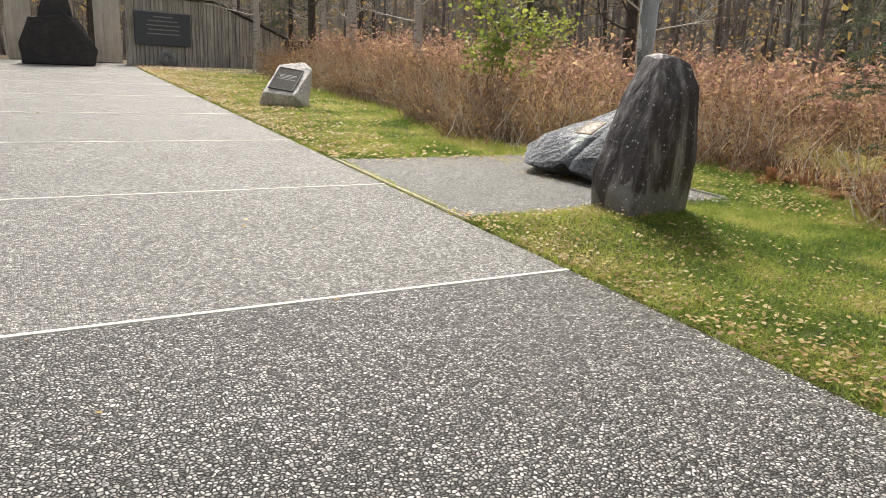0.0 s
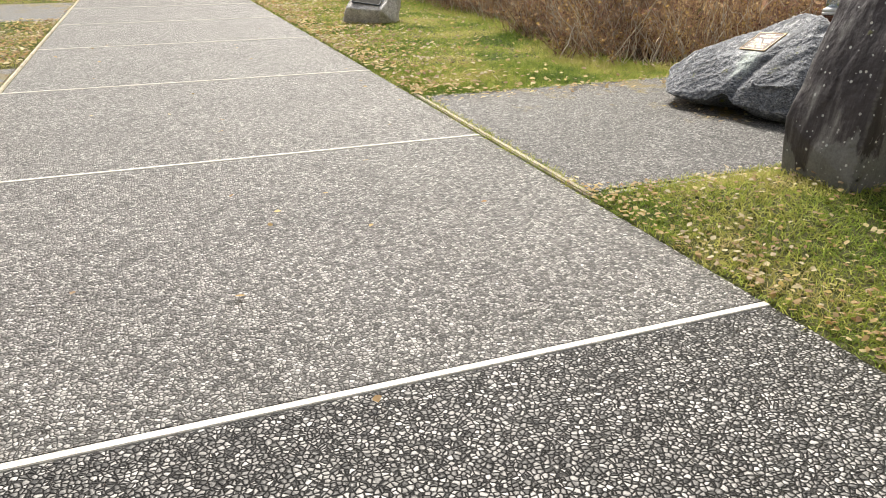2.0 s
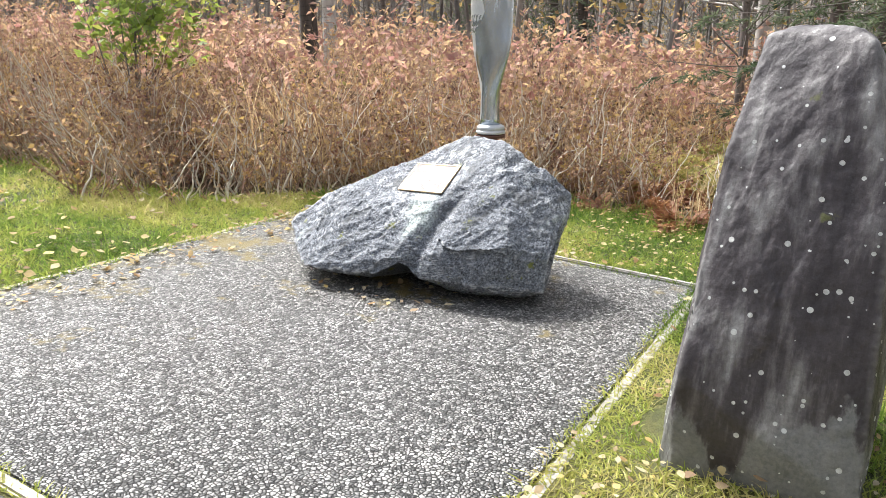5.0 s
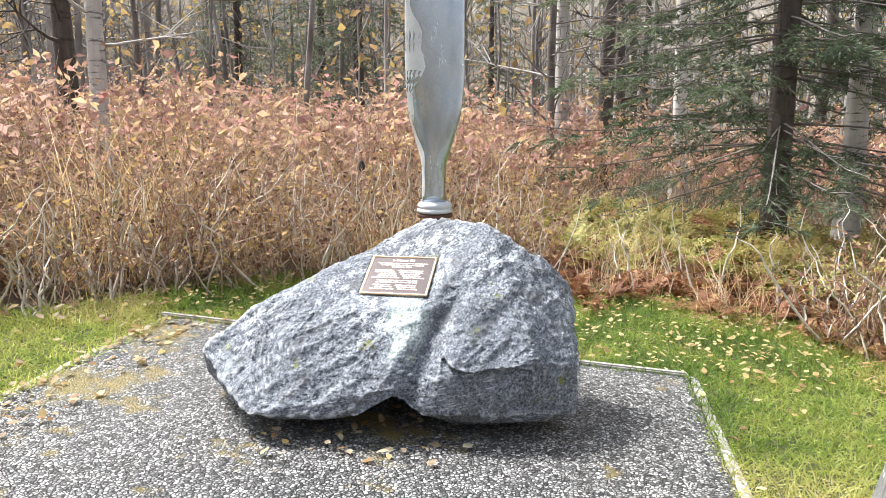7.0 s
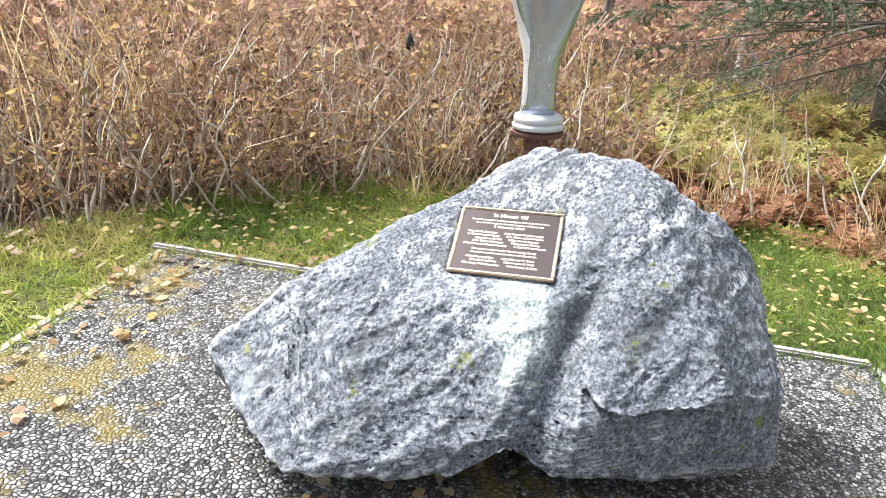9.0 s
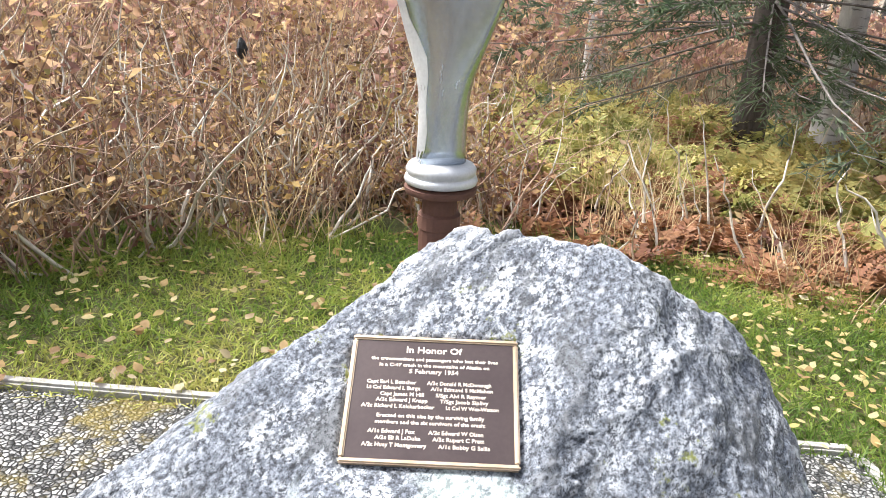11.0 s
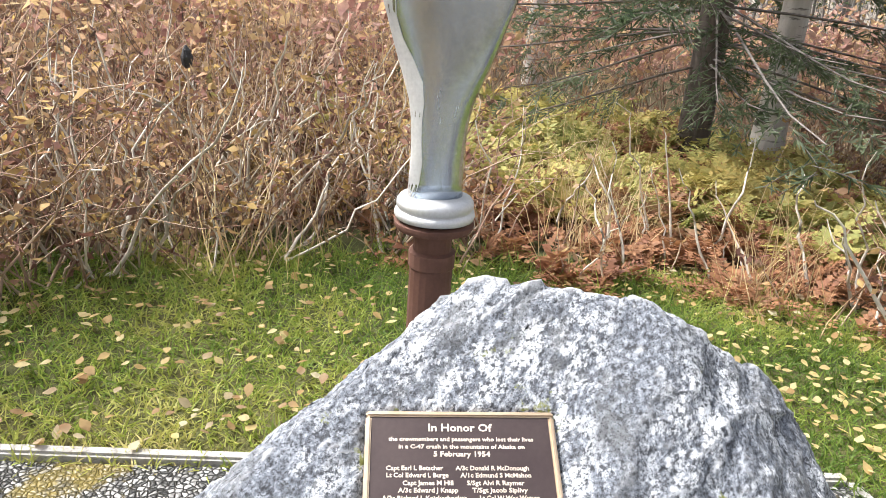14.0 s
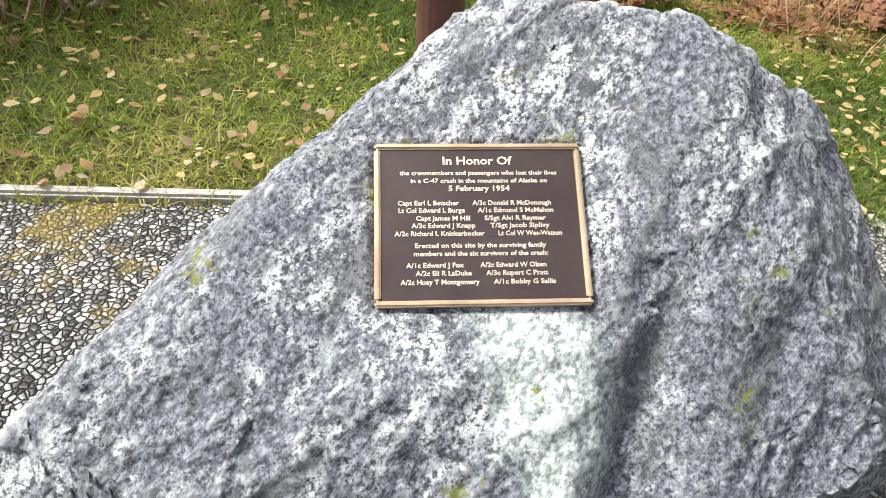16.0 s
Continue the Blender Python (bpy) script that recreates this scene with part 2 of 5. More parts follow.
def lumber(name, a, c, moss=0.3):
    m, nt, b = mat(name)
    g = noise_of(nt, coords(nt, (1, 1, 1)), 6.0, 8.0)
    f = noise_of(nt, coords(nt, (40, 40, 40)), 3.0, 4.0)
    col = ramp(nt, g, [(0.3, a), (0.7, c)])
    col = blend(nt, ramp(nt, f, [(0.5, grey(0.0)), (0.75, grey(0.6))]), col, (0.07, 0.055, 0.035))
    col = blend(nt, ramp(nt, noise_of(nt, coords(nt), 3.2, 6.0), [(0.52, grey(0.0)), (0.7, grey(moss))]), col, (0.09, 0.08, 0.02))
    nt.links.new(col, b.inputs["Base Color"])
    b.inputs["Roughness"].default_value = 0.8
    bump(nt, b, f, 0.5, 0.004)
    return m


M["strip"] = lumber("pale_divider_wood", (0.62, 0.6, 0.54), (0.78, 0.76, 0.7), 0.15)
M["board"] = lumber("weathered_edge_board", (0.4, 0.36, 0.27), (0.6, 0.55, 0.43), 0.5)
M["greyboard"] = lumber("silvered_edge_board", (0.3, 0.285, 0.26), (0.46, 0.44, 0.41), 0.7)


def rock(name, base, lichen, dark, scale=1.0, lichen_amount=0.5, moss=0.3, rough=0.75):
    """Grey boulder stone: speckled grain, pale lichen crust, dark damp patches, a little moss."""
    m, nt, b = mat(name)
    vec = coords(nt)
    n1, n2, n3 = noise_of(nt, vec, 3.0 * scale, 10.0, 0.68), noise_of(nt, vec, 16.0 * scale, 10.0, 0.75), noise_of(nt, vec, 90.0 * scale, 6.0, 0.7)
    col = ramp(nt, n2, [(0.3, dark), (0.48, base), (0.7, tuple(min(1, 1.5 * c) for c in base))])
    mask = blend(nt, 0.5, ramp(nt, n1, [(0.42, grey(0.0)), (0.62, grey(1.0))]), ramp(nt, n2, [(0.42, grey(0.0)), (0.6, grey(1.0))]), "MULTIPLY")
    col = blend(nt, ramp(nt, mask, [(0.25, grey(0.0)), (0.75, grey(lichen_amount))]), col, lichen)
    col = blend(nt, ramp(nt, n3, [(0.38, grey(0.75)), (0.5, grey(0.0))]), col, tuple(0.4 * c for c in dark))
    mo = noise_of(nt, vec, 5.5 * scale, 7.0, 0.75)
    col = blend(nt, ramp(nt, mo, [(0.66, grey(0.0)), (0.72, grey(moss))]), col, (0.11, 0.13, 0.02))
    nt.links.new(col, b.inputs["Base Color"])
    b.inputs["Roughness"].default_value = rough
    first = bump(nt, b, n2, 0.55, 0.03 / scale)
    bump(nt, b, n3, 0.5, 0.008 / scale, first)
    return m


def granite():
    """Coarse speckled granite: white lichen crust broken by dark grains, drifting in broad patches; moss tufts; a pale green run."""
    m, nt, b = mat("speckled_lichened_granite")
    vec = coords(nt)
    along = nt.nodes.new("ShaderNodeVectorMath")      # its grain runs slantwise
    along.operation = "DOT_PRODUCT"
    along.inputs[1].default_value = (-0.62, 0.62, -0.48)
    nt.links.new(vec, along.inputs[0])
    draw = nt.nodes.new("ShaderNodeVectorMath")
    draw.operation = "SCALE"
    draw.inputs[0].default_value = (0.34, -0.34, 0.264)
    nt.links.new(along.outputs["Value"], draw.inputs["Scale"])
    pull = nt.nodes.new("ShaderNodeVectorMath")
    nt.links.new(vec, pull.inputs[0])
    nt.links.new(draw.outputs[0], pull.inputs[1])
    slant = pull.outputs[0]
    broad, mid = noise_of(nt, slant, 3.4, 10.0, 0.74), noise_of(nt, slant, 11.0, 8.0, 0.7)
    half = nt.nodes.new("ShaderNodeMix")
    half.data_type = "VECTOR"
    half.inputs["Factor"].default_value = 0.45
    nt.links.new(vec, half.inputs[4])
    nt.links.new(slant, half.inputs[5])
    grain, pit = noise_of(nt, half.outputs[1], 110.0, 8.0, 0.72), noise_of(nt, vec, 230.0, 4.0, 0.7)
    spot = noise_of(nt, half.outputs[1], 24.0, 10.0, 0.8)
    height = nt.nodes.new("ShaderNodeSeparateXYZ")
    nt.links.new(vec, height.inputs[0])
    upper = nt.nodes.new("ShaderNodeMath")      # the crust thrives towards the crest
    upper.operation = "MULTIPLY_ADD"
    upper.inputs[1].default_value = 0.16
    nt.links.new(height.outputs[2], upper.inputs[0])
    nt.links.new(broad, upper.inputs[2])
    broad = upper.outputs[0]
    col = ramp(nt, grain, [(0.38, (0.02, 0.022, 0.027)), (0.45, (0.085, 0.094, 0.112)), (0.54, (0.175, 0.195, 0.228)), (0.64, (0.36, 0.385, 0.42))])
    crust = blend(nt, 1.0, ramp(nt, broad, [(0.64, grey(0.05)), (0.74, grey(0.88))]), ramp(nt, spot, [(0.475, grey(0.0)), (0.525, grey(1.0))]), "MULTIPLY")
    col = blend(nt, crust, col, blend(nt, ramp(nt, grain, [(0.42, grey(0.0)), (0.5, grey(1.0))]), (0.06, 0.067, 0.078), (0.72, 0.75, 0.78)))
    col = blend(nt, ramp(nt, mid, [(0.38, grey(0.85)), (0.48, grey(0.0))]), col, blend(nt, grain, (0.02, 0.022, 0.025), (0.2, 0.21, 0.22)))
    col = blend(nt, ramp(nt, spot, [(0.33, grey(0.8)), (0.41, grey(0.0))]), col, (0.04, 0.043, 0.048))
    col = blend(nt, ramp(nt, pit, [(0.39, grey(0.92)), (0.455, grey(0.0))]), col, (0.02, 0.022, 0.025))
    run = noise_of(nt, coords(nt, (1.2, 3.2, 1.2)), 2.0, 4.0)
    col = blend(nt, ramp(nt, run, [(0.62, grey(0.0)), (0.68, grey(0.4))]), col, (0.45, 0.52, 0.49))
    off = nt.nodes.new("ShaderNodeVectorMath")      # the pale run below the plaque
    off.operation = "SUBTRACT"
    off.inputs[1].default_value = (5.2, 6.41, 0.83)
    nt.links.new(vec, off.inputs[0])
    size = nt.nodes.new("ShaderNodeVectorMath")
    size.operation = "MULTIPLY"
    size.inputs[1].default_value = (1.2, 2.7, 1.5)
    nt.links.new(off.outputs[0], size.inputs[0])
    far_ = nt.nodes.new("ShaderNodeVectorMath")
    far_.operation = "LENGTH"
    nt.links.new(size.outputs[0], far_.inputs[0])
    ragged = nt.nodes.new("ShaderNodeMath")
    ragged.operation = "MULTIPLY_ADD"
    ragged.inputs[1].default_value = 0.8
    nt.links.new(mid, ragged.inputs[0])
    nt.links.new(far_.outputs["Value"], ragged.inputs[2])
    col = blend(nt, ramp(nt, ragged.outputs[0], [(0.52, grey(0.85)), (0.66, grey(0.0))]), col, blend(nt, ramp(nt, grain, [(0.42, grey(0.0)), (0.56, grey(1.0))]), (0.2, 0.24, 0.23), (0.62, 0.7, 0.68)))
    # pointiness drives pale worn ridges, and shade painted dark into the creases
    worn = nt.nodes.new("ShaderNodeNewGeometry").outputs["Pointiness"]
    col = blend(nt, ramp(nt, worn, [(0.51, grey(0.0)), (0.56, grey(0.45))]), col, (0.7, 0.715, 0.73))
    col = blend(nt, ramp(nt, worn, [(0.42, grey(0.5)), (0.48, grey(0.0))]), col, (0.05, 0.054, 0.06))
    mo = noise_of(nt, vec, 6.5, 7.0, 0.75)
    col = blend(nt, ramp(nt, mo, [(0.61, grey(0.0)), (0.65, grey(0.9))]), col, blend(nt, grain, (0.06, 0.08, 0.01), (0.26, 0.27, 0.04)))
    nt.links.new(col, b.inputs["Base Color"])
    b.inputs["Roughness"].default_value = 0.75
    first = bump(nt, b, mid, 0.3, 0.02)
    second = bump(nt, b, spot, 0.3, 0.006, first)
    bump(nt, b, grain, 0.5, 0.008, second)
    return m


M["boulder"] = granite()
M["whiterock"] = rock("pale_quartz_rock", (0.62, 0.6, 0.58), (0.86, 0.85, 0.83), (0.26, 0.24, 0.22), 1.0, 0.9, 0.15)
M["darkrock"] = rock("black_cairn_rock", (0.022, 0.021, 0.023), (0.07, 0.065, 0.065), (0.008, 0.008, 0.009), 0.6, 0.4, 0.0, 0.5)


def slab_stone():
    """Dark upright slab: brown-black skin with pale run-off streaks, white lichen dots, a pale foot."""
    m, nt, b = mat("dark_streaked_schist")
    vec = coords(nt)
    run = noise_of(nt, coords(nt, (4.6, 4.6, 0.6)), 2.0, 10.0, 0.62)
    n2, n3 = noise_of(nt, vec, 14.0, 8.0, 0.7), noise_of(nt, vec, 80.0, 5.0)
    col = ramp(nt, run, [(0.36, (0.024, 0.019, 0.022)), (0.5, (0.055, 0.046, 0.051)), (0.57, (0.13, 0.12, 0.122)), (0.67, (0.3, 0.295, 0.29))])
    sep = nt.nodes.new("ShaderNodeSeparateXYZ")
    nt.links.new(vec, sep.inputs[0])
    foot = nt.nodes.new("ShaderNodeMath")
    foot.operation = "MULTIPLY_ADD"
    foot.inputs[1].default_value = 0.9
    nt.links.new(noise_of(nt, coords(nt, (3, 3, 1.2)), 2.0, 6.0, 0.6), foot.inputs[0])
    nt.links.new(sep.outputs[2], foot.inputs[2])
    col = blend(nt, ramp(nt, foot.outputs[0], [(0.76, grey(0.85)), (0.8, grey(0.0))]), col, blend(nt, n2, (0.1, 0.104, 0.102), (0.27, 0.27, 0.26)))
    # pale wear on its ridges; its hollows are coloured near-black to stand for shade
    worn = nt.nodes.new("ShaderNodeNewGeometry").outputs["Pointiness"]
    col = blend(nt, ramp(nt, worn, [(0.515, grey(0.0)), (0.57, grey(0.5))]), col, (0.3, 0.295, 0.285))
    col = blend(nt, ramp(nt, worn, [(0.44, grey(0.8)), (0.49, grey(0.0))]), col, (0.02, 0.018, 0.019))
    dots = nd(nt, "TexVoronoi", Scale=34.0, Randomness=1.0)
    nt.links.new(vec, dots.inputs["Vector"])
    sepd = nt.nodes.new("ShaderNodeSeparateColor")
    nt.links.new(dots.outputs["Color"], sepd.inputs[0])
    size = nt.nodes.new("ShaderNodeMath")
    size.operation = "MULTIPLY"
    nt.links.new(ramp(nt, sepd.outputs[1], [(0.4, grey(0.0)), (1.0, grey(0.3))]), size.inputs[0])
    size.inputs[1].default_value = 1.0
    less = nt.nodes.new("ShaderNodeMath")
    less.operation = "LESS_THAN"
    nt.links.new(dots.outputs["Distance"], less.inputs[0])
    nt.links.new(size.outputs[0], less.inputs[1])
    col = blend(nt, less.outputs[0], col, (0.55, 0.56, 0.54))
    col = blend(nt, 0.5, col, ramp(nt, n3, [(0.35, grey(0.5)), (0.6, grey(1.0))]), "MULTIPLY")
    mo = noise_of(nt, vec, 6.0, 6.0, 0.7)
    col = blend(nt, ramp(nt, mo, [(0.68, grey(0.0)), (0.73, grey(0.7))]), col, (0.1, 0.11, 0.02))
    nt.links.new(col, b.inputs["Base Color"])
    b.inputs["Roughness"].default_value = 0.55
    first = bump(nt, b, run, 0.5, 0.02)
    bump(nt, b, n3, 0.35, 0.005, first)
    return m


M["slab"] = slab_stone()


def metal(name, colour, rough, worn, metallic=1.0, streak=(1, 1, 1)):
    m, nt, b = mat(name)
    n = noise_of(nt, coords(nt, streak), 9.0, 8.0, 0.65)
    col = ramp(nt, n, [(0.35, colour), (0.7, worn)])
    f = noise_of(nt, coords(nt), 120.0, 4.0)
    nt.links.new(blend(nt, 0.3, col, ramp(nt, f, [(0.3, grey(0.5)), (0.7, grey(1.0))]), "MULTIPLY"), b.inputs["Base Color"])
    b.inputs["Metallic"].default_value = metallic
    nt.links.new(ramp(nt, n, [(0.3, grey(rough)), (0.8, grey(min(1, rough + 0.25)))]), b.inputs["Roughness"])
    bump(nt, b, f, 0.15, 0.002)
    return m


M["blade"] = metal("worn_polished_aluminium", (0.42, 0.5, 0.6), 0.12, (0.62, 0.68, 0.75), 1.0, (1, 1, 0.25))
M["casting"] = metal("dull_cast_aluminium", (0.55, 0.56, 0.57), 0.45, (0.72, 0.72, 0.7), 0.6)
M["rust"] = metal("rusty_brown_steel", (0.1, 0.045, 0.03), 0.65, (0.17, 0.085, 0.06), 0.3)
M["bronze"] = metal("dark_bronze_field", (0.045, 0.03, 0.03), 0.4, (0.06, 0.042, 0.04), 0.4)
M["brass"] = metal("bare_bronze_rim", (0.5, 0.38, 0.25), 0.35, (0.66, 0.52, 0.38), 0.7)
M["letters"] = metal("bare_bronze_letters", (0.75, 0.64, 0.52), 0.35, (0.85, 0.76, 0.66), 0.5)
M["panel"] = metal("slate_grey_panel", (0.075, 0.088, 0.1), 0.5, (0.1, 0.115, 0.13), 0.0)
M["panelrim"] = metal("pale_panel_rim", (0.3, 0.31, 0.32), 0.4, (0.4, 0.41, 0.42), 0.4)
M["iron"] = metal("dark_brown_bin_steel", (0.03, 0.02, 0.016), 0.6, (0.05, 0.035, 0.03), 0.2)


def boards(name, a, c):
    """Weather-streaked timber and board-marked concrete."""
    m, nt, b = mat(name)
    s = noise_of(nt, coords(nt, (7, 7, 0.5)), 2.0, 8.0, 0.7)
    n = noise_of(nt, coords(nt), 2.0, 6.0)
    col = blend(nt, 0.5, ramp(nt, s, [(0.36, a), (0.62, c)]), ramp(nt, n, [(0.3, grey(0.6)), (0.7, grey(1.0))]), "MULTIPLY")
    nt.links.new(col, b.inputs["Base Color"])
    b.inputs["Roughness"].default_value = 0.85
    bump(nt, b, s, 0.4, 0.01)
    return m


M["wall"] = boards("weathered_board_wall", (0.22, 0.21, 0.19), (0.62, 0.59, 0.53))
M["coping"] = boards("dark_coping", (0.02, 0.02, 0.018), (0.05, 0.048, 0.042))
M["pillar"] = boards("pale_concrete_pillar", (0.5, 0.47, 0.42), (0.7, 0.66, 0.6))
M["post"] = boards("white_corner_post", (0.5, 0.48, 0.44), (0.7, 0.68, 0.64))


def soil():
    m, nt, b = mat("leaf_littered_soil")
    vec = coords(nt)
    n1, n2, n3 = noise_of(nt, vec, 0.7, 6.0), noise_of(nt, vec, 9.0, 8.0, 0.7), noise_of(nt, vec, 45.0, 4.0)
    col = ramp(nt, n2, [(0.3, (0.035, 0.024, 0.014)), (0.5, (0.1, 0.065, 0.035)), (0.7, (0.19, 0.13, 0.065))])
    col = blend(nt, ramp(nt, n1, [(0.45, grey(0.0)), (0.62, grey(0.5))]), col, (0.1, 0.095, 0.03))
    col = blend(nt, 0.6, col, ramp(nt, n3, [(0.35, grey(0.35)), (0.65, grey(1.0))]), "MULTIPLY")
    nt.links.new(col, b.inputs["Base Color"])
    b.inputs["Roughness"].default_value = 0.95
    bump(nt, b, n2, 0.8, 0.05)
    return m


def turf():
    m, nt, b = mat("mown_turf")
    vec = coords(nt)
    n1, n2, n3 = noise_of(nt, vec, 0.9, 5.0), noise_of(nt, vec, 12.0, 8.0, 0.7), noise_of(nt, vec, 120.0, 3.0)
    col = ramp(nt, n2, [(0.3, (0.035, 0.045, 0.01)), (0.55, (0.1, 0.11, 0.025)), (0.75, (0.18, 0.15, 0.055))])
    col = blend(nt, ramp(nt, n1, [(0.45, grey(0.0)), (0.65, grey(0.6))]), col, (0.17, 0.14, 0.05))
    col = blend(nt, 0.6, col, ramp(nt, n3, [(0.35, grey(0.35)), (0.65, grey(1.0))]), "MULTIPLY")
    nt.links.new(col, b.inputs["Base Color"])
    b.inputs["Roughness"].default_value = 0.9
    bump(nt, b, n3, 0.8, 0.02)
    return m


M["soil"], M["turf"] = soil(), turf()
M["grass"] = varied("grass_blades", [(0.065, 0.13, 0.016), (0.18, 0.3, 0.036), (0.38, 0.46, 0.07), (0.57, 0.56, 0.14), (0.7, 0.58, 0.28)], 0.6)
M["straw"] = varied("dry_straw_grass", [(0.46, 0.32, 0.14), (0.68, 0.5, 0.23), (0.82, 0.66, 0.38), (0.54, 0.35, 0.17), (0.76, 0.55, 0.21)], 0.75, True, 0.6)
M["cane"] = varied("dead_canes", [(0.07, 0.045, 0.034), (0.32, 0.19, 0.125), (0.62, 0.48, 0.34), (0.24, 0.12, 0.08), (0.5, 0.35, 0.24), (0.1, 0.058, 0.04)], 0.8, True, 0.0)
M["pale"] = varied("pale_bare_branches", [(0.42, 0.36, 0.28), (0.62, 0.56, 0.47), (0.76, 0.7, 0.6), (0.36, 0.29, 0.21)], 0.8, True, 0.0)
M["brownleaf"] = varied("withered_brown_leaves", [(0.09, 0.05, 0.03), (0.3, 0.16, 0.09), (0.62, 0.44, 0.2), (0.4, 0.22, 0.13), (0.66, 0.48, 0.27), (0.18, 0.1, 0.065)], 0.75, True, 0.55)
M["redleaf"] = varied("withered_red_leaves", [(0.34, 0.14, 0.12), (0.6, 0.33, 0.27), (0.72, 0.52, 0.25), (0.45, 0.21, 0.18), (0.72, 0.48, 0.36), (0.26, 0.14, 0.11)], 0.75, True, 0.55)
M["clusterleaf"] = varied("clustered_autumn_leaves", [(0.05, 0.028, 0.02), (0.3, 0.13, 0.09), (0.12, 0.06, 0.04), (0.62, 0.42, 0.12), (0.4, 0.2, 0.15), (0.08, 0.045, 0.03), (0.42, 0.38, 0.1)], 0.75, True, 0.4)
M["fern"] = varied("autumn_fern", [(0.15, 0.055, 0.03), (0.28, 0.11, 0.05), (0.42, 0.2, 0.08), (0.26, 0.12, 0.055), (0.4, 0.3, 0.09)], 0.7, True, 0.35)
M["yellowfern"] = varied("yellow_green_fern", [(0.5, 0.36, 0.08), (0.5, 0.43, 0.11), (0.36, 0.36, 0.09), (0.25, 0.3, 0.08)], 0.7, True, 0.35)
M["greenleaf"] = varied("yellowing_green_leaves", [(0.16, 0.25, 0.04), (0.26, 0.36, 0.05), (0.42, 0.48, 0.08), (0.6, 0.55, 0.1)], 0.55)
M["needle"] = varied("spruce_needles", [(0.04, 0.07, 0.035), (0.085, 0.125, 0.06), (0.15, 0.19, 0.1), (0.25, 0.28, 0.17)], 0.6)
M["fallen"] = varied("fallen_birch_leaves", [(0.74, 0.56, 0.16), (0.78, 0.66, 0.34), (0.62, 0.42, 0.15), (0.38, 0.22, 0.1), (0.82, 0.74, 0.5), (0.7, 0.5, 0.1)], 0.6)


def bark(name, a, c, dark):
    m, nt, b = mat(name)
    n = noise_of(nt, coords(nt, (5, 5, 1.2)), 2.0, 8.0, 0.7)
    k = noise_of(nt, coords(nt, (2, 2, 14)), 1.6, 6.0, 0.7)
    col = ramp(nt, n, [(0.35, a), (0.65, c)])
    col = blend(nt, ramp(nt, k, [(0.56, grey(0.0)), (0.62, grey(0.8))]), col, dark)
    nt.links.new(col, b.inputs["Base Color"])
    b.inputs["Roughness"].default_value = 0.9
    bump(nt, b, n, 0.5, 0.02)
    return m


M["birch"] = bark("pale_birch_bark", (0.4, 0.38, 0.35), (0.6, 0.57, 0.53), (0.06, 0.05, 0.045))
M["grove"] = bark("grey_brown_bark", (0.11, 0.095, 0.085), (0.25, 0.22, 0.2), (0.05, 0.042, 0.036))
# far stems are paled in colour to stand for the haze before them
M["farwood"] = varied("far_trunks", [(0.09, 0.08, 0.074), (0.2, 0.18, 0.165), (0.33, 0.305, 0.28), (0.55, 0.525, 0.49)], 0.9, True, 0.0)
M["darkbark"] = bark("dark_spruce_bark", (0.05, 0.04, 0.035), (0.12, 0.1, 0.085), (0.03, 0.025, 0.02))


M["farleaf"] = varied("last_autumn_leaves", [(0.3, 0.2, 0.06), (0.5, 0.36, 0.1), (0.36, 0.22, 0.1), (0.45, 0.4, 0.14)], 0.7)


def hillside():
    m, nt, b = mat("hazy_wooded_hill")
    n = noise_of(nt, coords(nt, (1, 1, 0.25)), 0.5, 8.0, 0.7)
    k = noise_of(nt, coords(nt), 0.05, 4.0)
    # the haze of distance is mixed into these paled wood tones
    col = blend(nt, k, ramp(nt, n, [(0.35, (0.14, 0.13, 0.12)), (0.65, (0.34, 0.31, 0.27))]), ramp(nt, n, [(0.35, (0.2, 0.17, 0.12)), (0.65, (0.42, 0.36, 0.26))]))
    nt.links.new(col, b.inputs["Base Color"])
    b.inputs["Roughness"].default_value = 1.0
    return m


M["hill"] = hillside()


# ---- ground ----
def sheet(name, xs, ys, lift=0.0):
    X, Y = np.meshgrid(xs, ys, indexing="ij")
    Z = ground_z(X, Y) + lift
    V = np.stack([X, Y, Z], -1).reshape(-1, 3)
    n, k = len(xs), len(ys)
    i, j = np.meshgrid(np.arange(n - 1), np.arange(k - 1), indexing="ij")
    q = (i * k + j).ravel()
    return smooth(mesh_np(name, V, np.stack([q, q + k, q + k + 1, q + 1], 1)))


far = np.concatenate([-np.geomspace(900, 14, 14), np.linspace(-12, 34, 93), np.geomspace(36, 900, 14)])
me = sheet("ground", far, far, -0.05)
ground = part("ground", me, M["soil"])
tagged(ground, "brown leaf-littered woodland soil around the memorial", "ground", kind="structure")


def verge(name, outline, step=0.12, lift=0.0):
    """Turf over the area where outline(x, y) is true."""
    xs, ys = np.arange(-9, 8.6, step), np.arange(-6, 27.5, step)
    X, Y = np.meshgrid(xs, ys, indexing="ij")
    keep = outline(X + step / 2, Y + step / 2)
    V = np.stack([X, Y, ground_z(X, Y) + lift], -1).reshape(-1, 3)
    k = len(ys)
    i, j = np.nonzero(keep[:-1, :-1])
    q = i * k + j
    F = np.stack([q, q + k, q + k + 1, q + 1], 1)
    used, inv = np.unique(F, return_inverse=True)
    me = smooth(mesh_np(name, V[used], inv.reshape(-1, 4)))
    return part(name, me, M["turf"])


